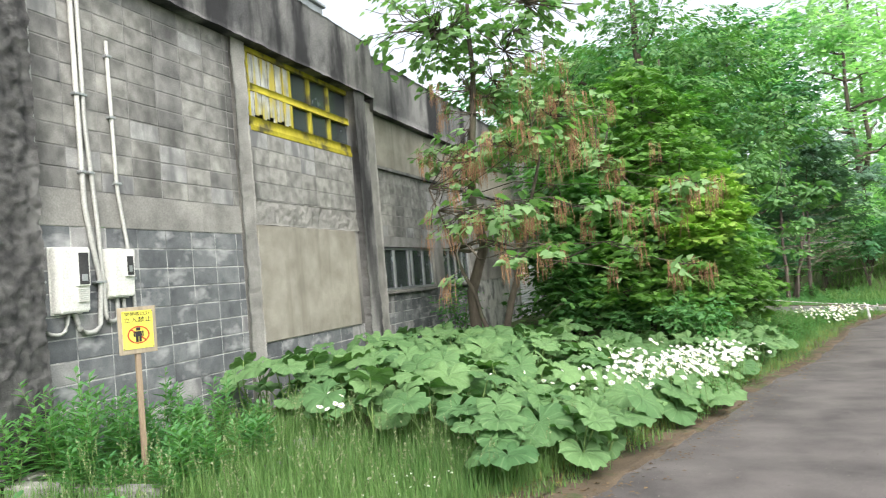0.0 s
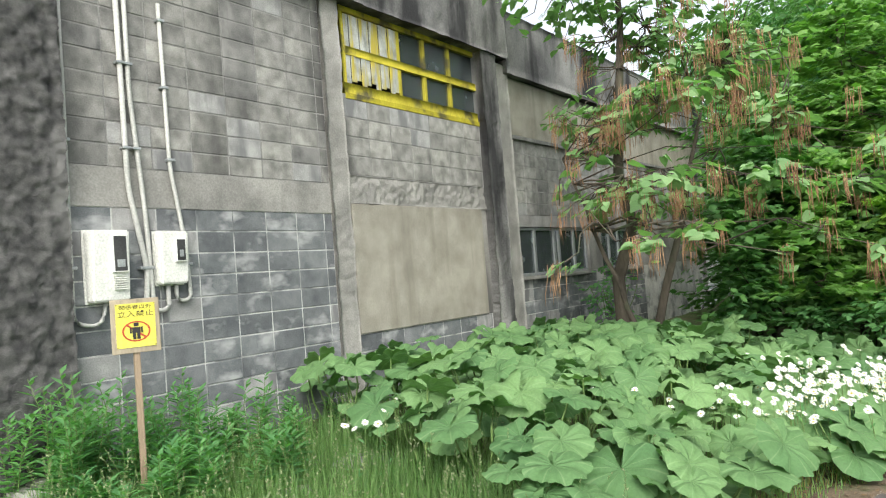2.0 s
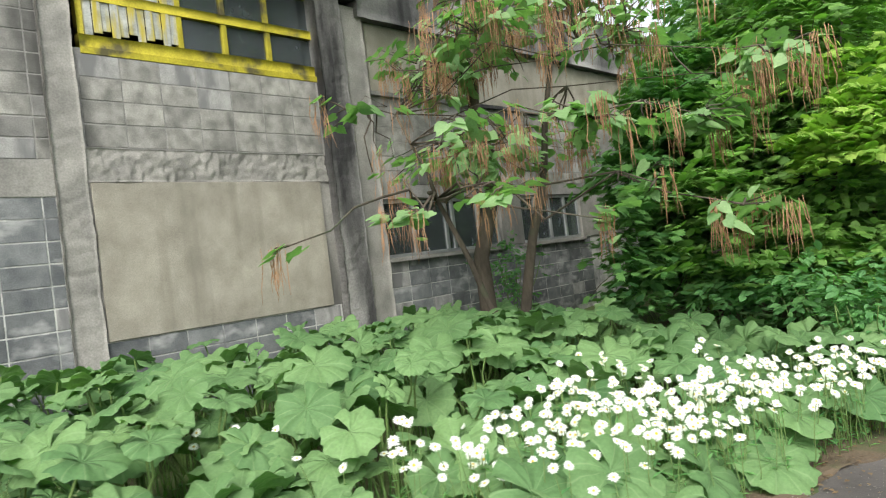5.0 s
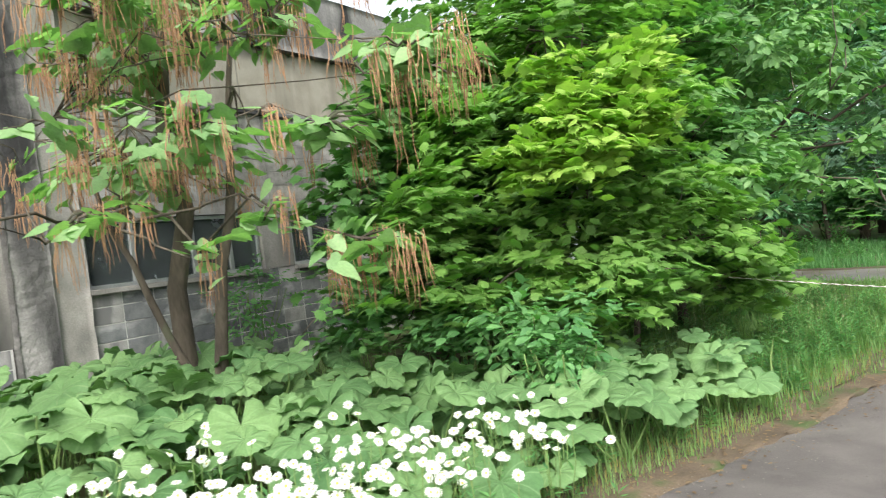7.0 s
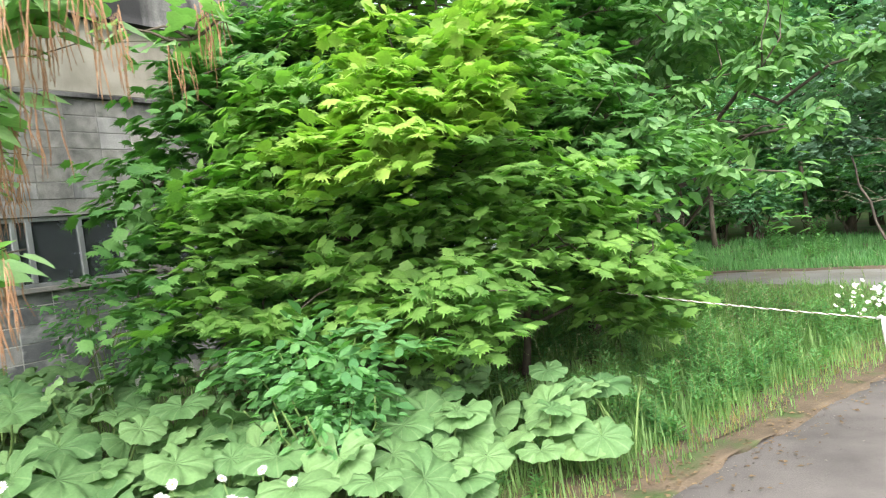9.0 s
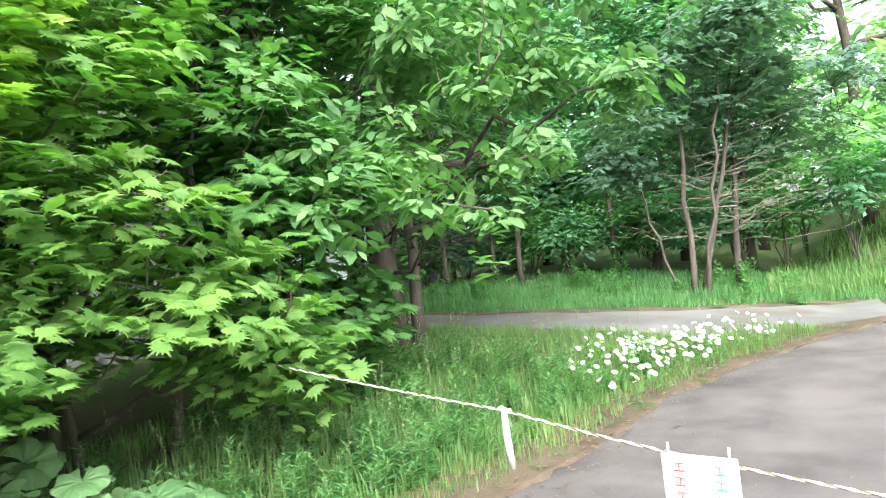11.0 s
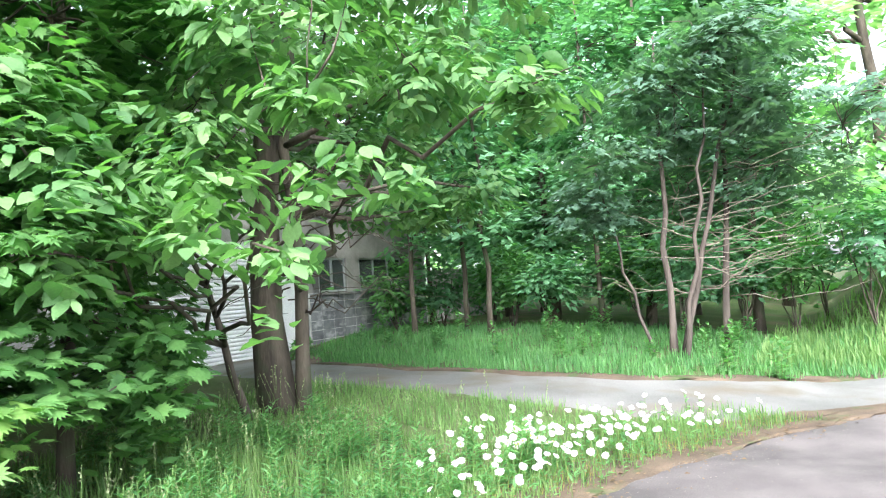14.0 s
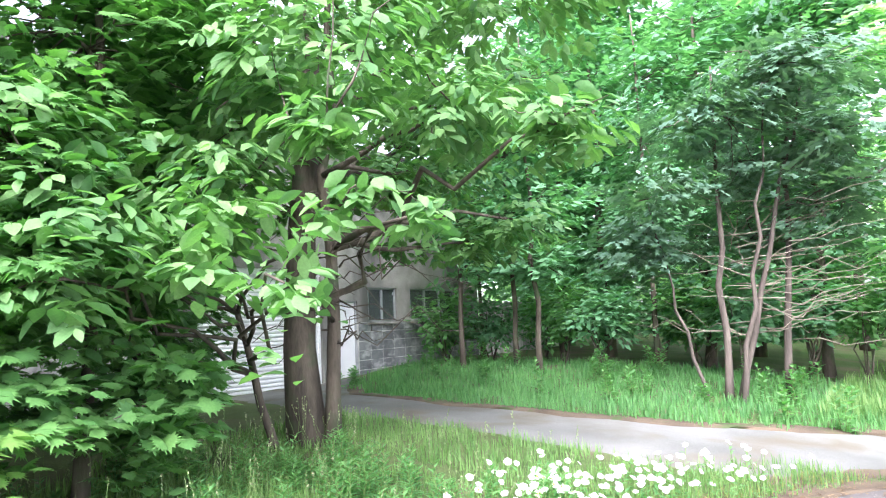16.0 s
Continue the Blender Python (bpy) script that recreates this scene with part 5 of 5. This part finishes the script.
# ---------------------------------------------------------------- daisies
def daisy_mesh(seed):
    g = np.random.default_rng(seed)
    vs, fs, sl = [], [], []
    n = 15
    for k in range(n):
        t = 2 * math.pi * k / n + g.uniform(-0.08, 0.08)
        c, s = math.cos(t), math.sin(t)
        o, ln, dz = len(vs), g.uniform(0.88, 1.05), g.uniform(-0.12, 0.1)
        for r, w, z in ((0.2, 0.07, 0.02), (0.65 * ln, 0.13, 0.04 + dz * 0.4), (ln, 0.06, dz)):
            vs += [(c * r - s * w, s * r + c * w, z), (c * r + s * w, s * r - c * w, z)]
        fs += [(o + 1, o, o + 2, o + 3), (o + 3, o + 2, o + 4, o + 5)]
        sl += [0, 0]
    o = len(vs)
    for r, z in ((0.26, 0.02), (0.2, 0.1)):
        vs += [(math.cos(2 * math.pi * k / 8) * r, math.sin(2 * math.pi * k / 8) * r, z) for k in range(8)]
    vs.append((0, 0, 0.13))
    for k in range(8):
        k2 = (k + 1) % 8
        fs += [(o + k, o + k2, o + 8 + k2, o + 8 + k), (o + 8 + k, o + 8 + k2, o + 16)]
        sl += [1, 1]
    return mesh_of("flower", vs, fs, [M_PETAL, M_EYE], sl)


daisies = [daisy_mesh(s) for s in range(4)]
gq = np.random.default_rng(33)


def daisy_clump(cx, cy, n, sx, sy, h, size):
    base = Vector(gz(cx, cy))
    root = thing("daisy_clump", "clump of tall white daisies with yellow centres", "flowers", at=base, group="daisies beside the road")
    stems, P, A, N, S = [], [], [], [], []
    for _ in range(n):
        x, y = cx + gq.normal() * sx, cy + gq.normal() * sy
        x = min(x, edge_x(y) + 0.1)
        hh = h * gq.uniform(0.75, 1.15)
        a = Vector(gz(x, y)) - base
        b = a + Vector((gq.normal() * 0.05, gq.normal() * 0.05, hh))
        lean = Vector((gq.normal() * 0.4 + 0.5, gq.normal() * 0.4 - 0.6, 1)).normalized()
        s = size * gq.uniform(0.8, 1.15)
        m = Matrix.Translation(b) @ lean.to_track_quat("Z", "Y").to_matrix().to_4x4() @ Matrix.Diagonal((s, s, s, 1))
        part("flower", daisies[gq.integers(4)], root, local=m)
        stems.append((bent(a, b, gq, 0, 3, 0.05), 0.0028))
        for k in range(5):
            f = gq.uniform(0.05, 0.8)
            P.append(a.lerp(b, f))
            A.append((gq.normal(), gq.normal(), 0.5))
            N.append((0, 0, 1.0))
            S.append(gq.uniform(0.04, 0.09))
    part("stems", tubes("stems", stems, M_STALK, 4), root)["kind"] = "stuff"
    part("leaves", scatter("leaves", LEAF_NARROW, M_WEED, P, A, N, S), root)


for cx, cy, n, sx, sy in ((-0.45, 7.7, 26, 0.25, 0.25), (-0.15, 8.2, 34, 0.25, 0.28), (0.0, 8.8, 40, 0.28, 0.3), (0.15, 9.4, 36, 0.25, 0.3), (-0.5, 8.9, 26, 0.28, 0.3), (0.35, 10.1, 30, 0.25, 0.3), (0.6, 10.75, 28, 0.22, 0.3), (0.05, 10.2, 16, 0.3, 0.3), (-0.7, 9.6, 14, 0.3, 0.3),
                          (-2.69, 5.4, 5, 0.15, 0.15), (-2.8, 6.5, 8, 0.25, 0.15), (-2.0, 7.2, 5, 0.15, 0.15), (-1.3, 7.4, 6, 0.2, 0.2)):
    daisy_clump(cx, cy, int(n * 1.9) if n > 8 else n, sx, sy, 0.5, 0.03)
for cx, cy, n in ((2.65, 17.5, 14), (2.75, 18.1, 26), (3.0, 18.6, 32), (2.55, 18.5, 14), (3.3, 19.2, 26), (3.7, 19.9, 16)):
    daisy_clump(cx, cy, int(n * 1.5), 0.24, 0.3, 0.3, 0.03)


# ---------------------------------------------------------------- grass and weeds
gg = np.random.default_rng(55)


def grass(name, label, n, pick_xy, lo, hi, mat, wide=1.0, lean=0.35):
    P, A, N, S = [], [], [], []
    while len(P) < n:
        x, y = pick_xy()
        if x is None:
            continue
        P.append((x, y, ground(x, y) - 0.02))
        t = gg.uniform(0, 6.28)
        k = abs(gg.normal()) * lean
        A.append((math.cos(t) * k, math.sin(t) * k, 1.0))
        N.append((-math.cos(t), -math.sin(t), k))
        S.append(gg.uniform(lo, hi))
    v = [(x * wide, y, z) for x, y, z in BLADE[0]]
    return thing(name, label, "grass", scatter(name, (v, BLADE[1]), mat, P, A, N, S), kind="stuff")


def area(x0, x1, y0, y1, margin=0.3, clump=2.2, cut=-0.35):
    def pick_one():
        x, y = gg.uniform(x0, x1), gg.uniform(y0, y1)
        if x > edge_x(y) - margin:
            return None, None
        if noise.noise(Vector((x * clump, y * clump, 4.0))) < cut:
            return None, None
        for a, b in ((lane_near, lane_far),):
            if y > 19.5 and x < 5.6:
                i = min(range(0, len(b), 4), key=lambda q: abs(b[q][0] - x))
                j = min(range(0, len(a), 4), key=lambda q: abs(a[q][0] - x))
                if a[j][1] - 0.05 < y < b[i][1] + 0.05:
                    return None, None
        return x, y
    return pick_one


def along(d0, d1, y0, y1):
    def pick_one():
        y = gg.uniform(y0, y1)
        return edge_x(y) - gg.uniform(d0, d1) ** 1.0, y
    return pick_one


grass("tall_grass", "tall seeding meadow grass", 26000, area(-4.2, 0.2, 2.2, 6.6, 0.3), 0.09, 0.33, M_GRASS, 0.6, 0.9)
grass("verge_grass", "short green grass beside the road", 16000, along(-0.02, 0.9, 2.5, 20.8), 0.05, 0.19, M_GRASS, 1.3, 0.7)
grass("dry_grass", "short yellowed grass at the road edge", 4200, along(0.02, 0.45, 2.5, 20.8), 0.05, 0.15, M_STRAW, 1.3, 0.7)
grass("meadow_grass", "dense green grass under the rope barrier", 11000, area(-0.8, 3.0, 12.9, 17.6, 0.25), 0.1, 0.26, M_GRASS, 1.2, 0.9)
grass("short_grass", "short green grass before the gravel lane", 13000, area(-1.5, 4.6, 17.2, 21.0, 0.15), 0.06, 0.17, M_GRASS, 1.6, 0.9)
grass("lane_grass", "green grass past the gravel lane", 24000, area(-4.5, 5.4, 21.6, 27.6, 0.1), 0.07, 0.22, M_WEED, 2.2, 1.0)
grass("bank_grass", "long bright grass on the roadside bank", 16000, lambda: (lambda x: (x, 24.4 + 0.42 * (x - 5) + abs(gg.normal()) * 2.6))(gg.uniform(3.8, 15)), 0.12, 0.34, M_GRASS, 2.2, 0.9)
grass("bed_grass", "thin grass between the butterbur leaves", 5000, area(-4.7, 1.5, 6.2, 14.0, 0.2), 0.12, 0.4, M_GRASS)


def seed_grass(n, pick_xy, lo, hi):
    runs, P, A, N, S = [], [], [], [], []
    while len(runs) < n:
        x, y = pick_xy()
        if x is None:
            continue
        h = gg.uniform(lo, hi)
        a = Vector(gz(x, y))
        b = a + Vector((gg.normal() * 0.12, gg.normal() * 0.12, h))
        runs.append((bent(a, b, gg, 0, 3, 0.05), 0.0016))
        for k in range(9):
            f = gg.uniform(0.72, 1.0)
            P.append(a.lerp(b, f))
            A.append((gg.normal() * 0.7, gg.normal() * 0.7, 1))
            N.append((gg.normal(), gg.normal(), 0.3))
            S.append(gg.uniform(0.009, 0.022))
    ob = thing("seeding_grass", "thin pale seed heads above the grass", "grass", scatter("seeding_grass", LEAF_SIMPLE, M_SEEDHEAD, P, A, N, S), kind="stuff")
    part("culms", tubes("culms", runs, M_STALK, 3), ob)


seed_grass(420, area(-3.6, 0.0, 2.6, 6.4, 0.3), 0.3, 0.58)
seed_grass(200, area(-0.4, 2.6, 14.4, 19.0, 0.4), 0.35, 0.65)


def weed(x, y, h, n, size, z=None, template=LEAF_NARROW, label="leafy green weed with narrow leaves", mat=M_WEED):
    base = Vector(gz(x, y)) if z is None else Vector((x, y, z))
    root = thing("weed", label, "weed", at=base, group="weeds")
    stems, P, A, N, S = [], [], [], [], []
    for k in range(gg.integers(2, 5)):
        tip = Vector((gg.normal() * 0.13 * h, gg.normal() * 0.13 * h, h * gg.uniform(0.7, 1.1)))
        path = bent((gg.normal() * 0.03, gg.normal() * 0.03, -0.03), tip, gg, 0, 4, 0.05)
        stems.append((path, [0.006, 0.005, 0.004, 0.003, 0.002]))
        for j in range(n):
            f = 0.1 + 0.9 * j / n
            t = j * 2.4 + gg.uniform(-0.4, 0.4)
            i = min(3, int(f * 4))
            P.append(path[i].lerp(path[i + 1], f * 4 - i if i < 4 else 1))
            up = 0.15 + 0.6 * f
            A.append((math.cos(t), math.sin(t), up))
            N.append((-math.cos(t) * up, -math.sin(t) * up, 1))
            S.append(size * gg.uniform(0.7, 1.2) * (1.1 - 0.45 * f))
    for run in stems:
        part("stem", tubes("stem", [run], M_STALK, 4), root)
    part("leaves", scatter("leaves", template, mat, P, A, N, S), root)["kind"] = "stuff"


for i in range(52):
    x, y = gg.uniform(-4.75, -3.2), gg.uniform(3.9, 5.5)
    weed(x, y, gg.uniform(0.45, 0.9) * (1.0 if x < -3.8 else 0.6), 28, 0.15)
for i in range(12):
    weed(gg.uniform(-4.0, -2.2), gg.uniform(2.6, 4.6), gg.uniform(0.2, 0.4), 16, 0.12, template=LEAF_OVATE, label="low broad-leaved weed in the grass")
for i in range(12):
    weed(gg.uniform(-4.8, -4.3), gg.uniform(5.6, 7.4), gg.uniform(0.25, 0.5), 18, 0.11)
for i in range(12):
    weed(gg.uniform(-4.95, -4.75), gg.uniform(2.3, 3.75), gg.uniform(0.3, 0.6), 24, 0.15, z=2.87, label="green weed growing on the concrete canopy")
for i in range(210):
    x, y = gg.uniform(-0.4, 2.9), gg.uniform(13.8, 18.6)
    if x < edge_x(y) - 0.3:
        weed(x, y, gg.uniform(0.2, 0.45), 22, 0.10)
for i in range(60):
    y = gg.uniform(10.8, 17.2)
    weed(edge_x(y) - gg.uniform(0.35, 1.0), y, gg.uniform(0.15, 0.35), 18, 0.09)
for i in range(36):
    x, y = gg.uniform(-4.0, 4.2), gg.uniform(22.8, 27.0)
    weed(x, y, gg.uniform(0.3, 0.6), 16, 0.14, template=LEAF_OVATE, label="leafy weed past the lane")
for i in range(10):
    weed(gg.uniform(-4.8, -3.6), gg.uniform(11.0, 12.5), gg.uniform(0.35, 0.7), 24, 0.1)

# small white clover heads in the grass by the wall
P, A, N, S = [], [], [], []
for i in range(150):
    x, y = gg.uniform(-1.9, 0.2), gg.uniform(2.6, 5.0)
    if x < edge_x(y) - 0.3:
        c = Vector(gz(x, y, gg.uniform(0.12, 0.3)))
        for k in range(9):
            d = Vector((gg.normal(), gg.normal(), abs(gg.normal()))).normalized()
            P.append(c)
            A.append(d)
            N.append((d.y, -d.x, 0.4))
            S.append(0.012)
thing("clover_flowers", "small white clover heads in the grass", "flowers", scatter("clover_flowers", LEAF_SIMPLE, M_PETAL, P, A, N, S), kind="stuff")

# fallen leaves and litter on the road's rim
P, A, N, S = [], [], [], []
for i in range(2600):
    y = gg.uniform(3, 21)
    x = edge_x(y) + gg.normal() * 0.24 + 0.08
    P.append((x, y, ground(x, y) + 0.06))
    t = gg.uniform(0, 6.28)
    A.append((math.cos(t), math.sin(t), 0.05))
    N.append((gg.normal() * 0.2, gg.normal() * 0.2, 1))
    S.append(gg.uniform(0.015, 0.05))
thing("leaf_litter", "dry brown leaf litter along the road edge", "litter", scatter("leaf_litter", LEAF_SIMPLE, M_LITTER, P, A, N, S), kind="stuff")

# loose grit on the asphalt, thickest along its ragged edge
PEBBLE = ([(0.5, 0, 0.1), (0, 0.6, 0.12), (-0.45, 0, 0.08), (0, -0.5, 0.1), (0.05, 0.05, 0.42), (0, 0, -0.15)], [(0, 1, 4), (1, 2, 4), (2, 3, 4), (3, 0, 4), (1, 0, 5), (2, 1, 5), (3, 2, 5), (0, 3, 5)])
M_GRIT = leafy("grey_grit", (0.08, 0.072, 0.065), (0.26, 0.24, 0.21), 0.9, 0.0)
P, A, N, S = [], [], [], []
for i in range(4200):
    y = gg.uniform(2, 21)
    x = edge_x(y) + (abs(gg.normal()) * 0.28 + 0.05 if i % 3 else gg.uniform(0.2, 3.6))
    P.append((x, y, ground(x, y) + 0.03 * noise.noise(Vector((x * 1.3, y * 1.3, 0))) + 0.045))
    t = gg.uniform(0, 6.28)
    A.append((math.cos(t), math.sin(t), 0))
    N.append((gg.normal() * 0.15, gg.normal() * 0.15, 1))
    S.append(gg.uniform(0.004, 0.014))
thing("road_grit", "loose pale grit and pebbles on the asphalt", "gravel", scatter("road_grit", PEBBLE, M_GRIT, P, A, N, S), kind="stuff")

# ---------------------------------------------------------------- the wall's blocks
lay_blocks(4.57, 7.49, 0.035, 2.235, M_BLOCK_LOW, wall_low)
lay_blocks(7.78, 10.6, 0.06, 0.86, M_BLOCK_LOW, wall_low)
lay_blocks(11.42, 16.6, 0.14, 1.34, M_BLOCK_LOW, wall_low)
lay_blocks(25.04, 29.85, 0.07, 1.27, M_BLOCK_LOW, wall_low)
lay_blocks(4.57, 7.49, 2.565, 4.68, M_BLOCK_UP, wall_up)
lay_blocks(7.8, 10.62, 2.69, 3.58, M_BLOCK_UP, wall_up)
lay_blocks(11.42, 17.4, 2.3, 3.48, M_BLOCK_UP, wall_up)
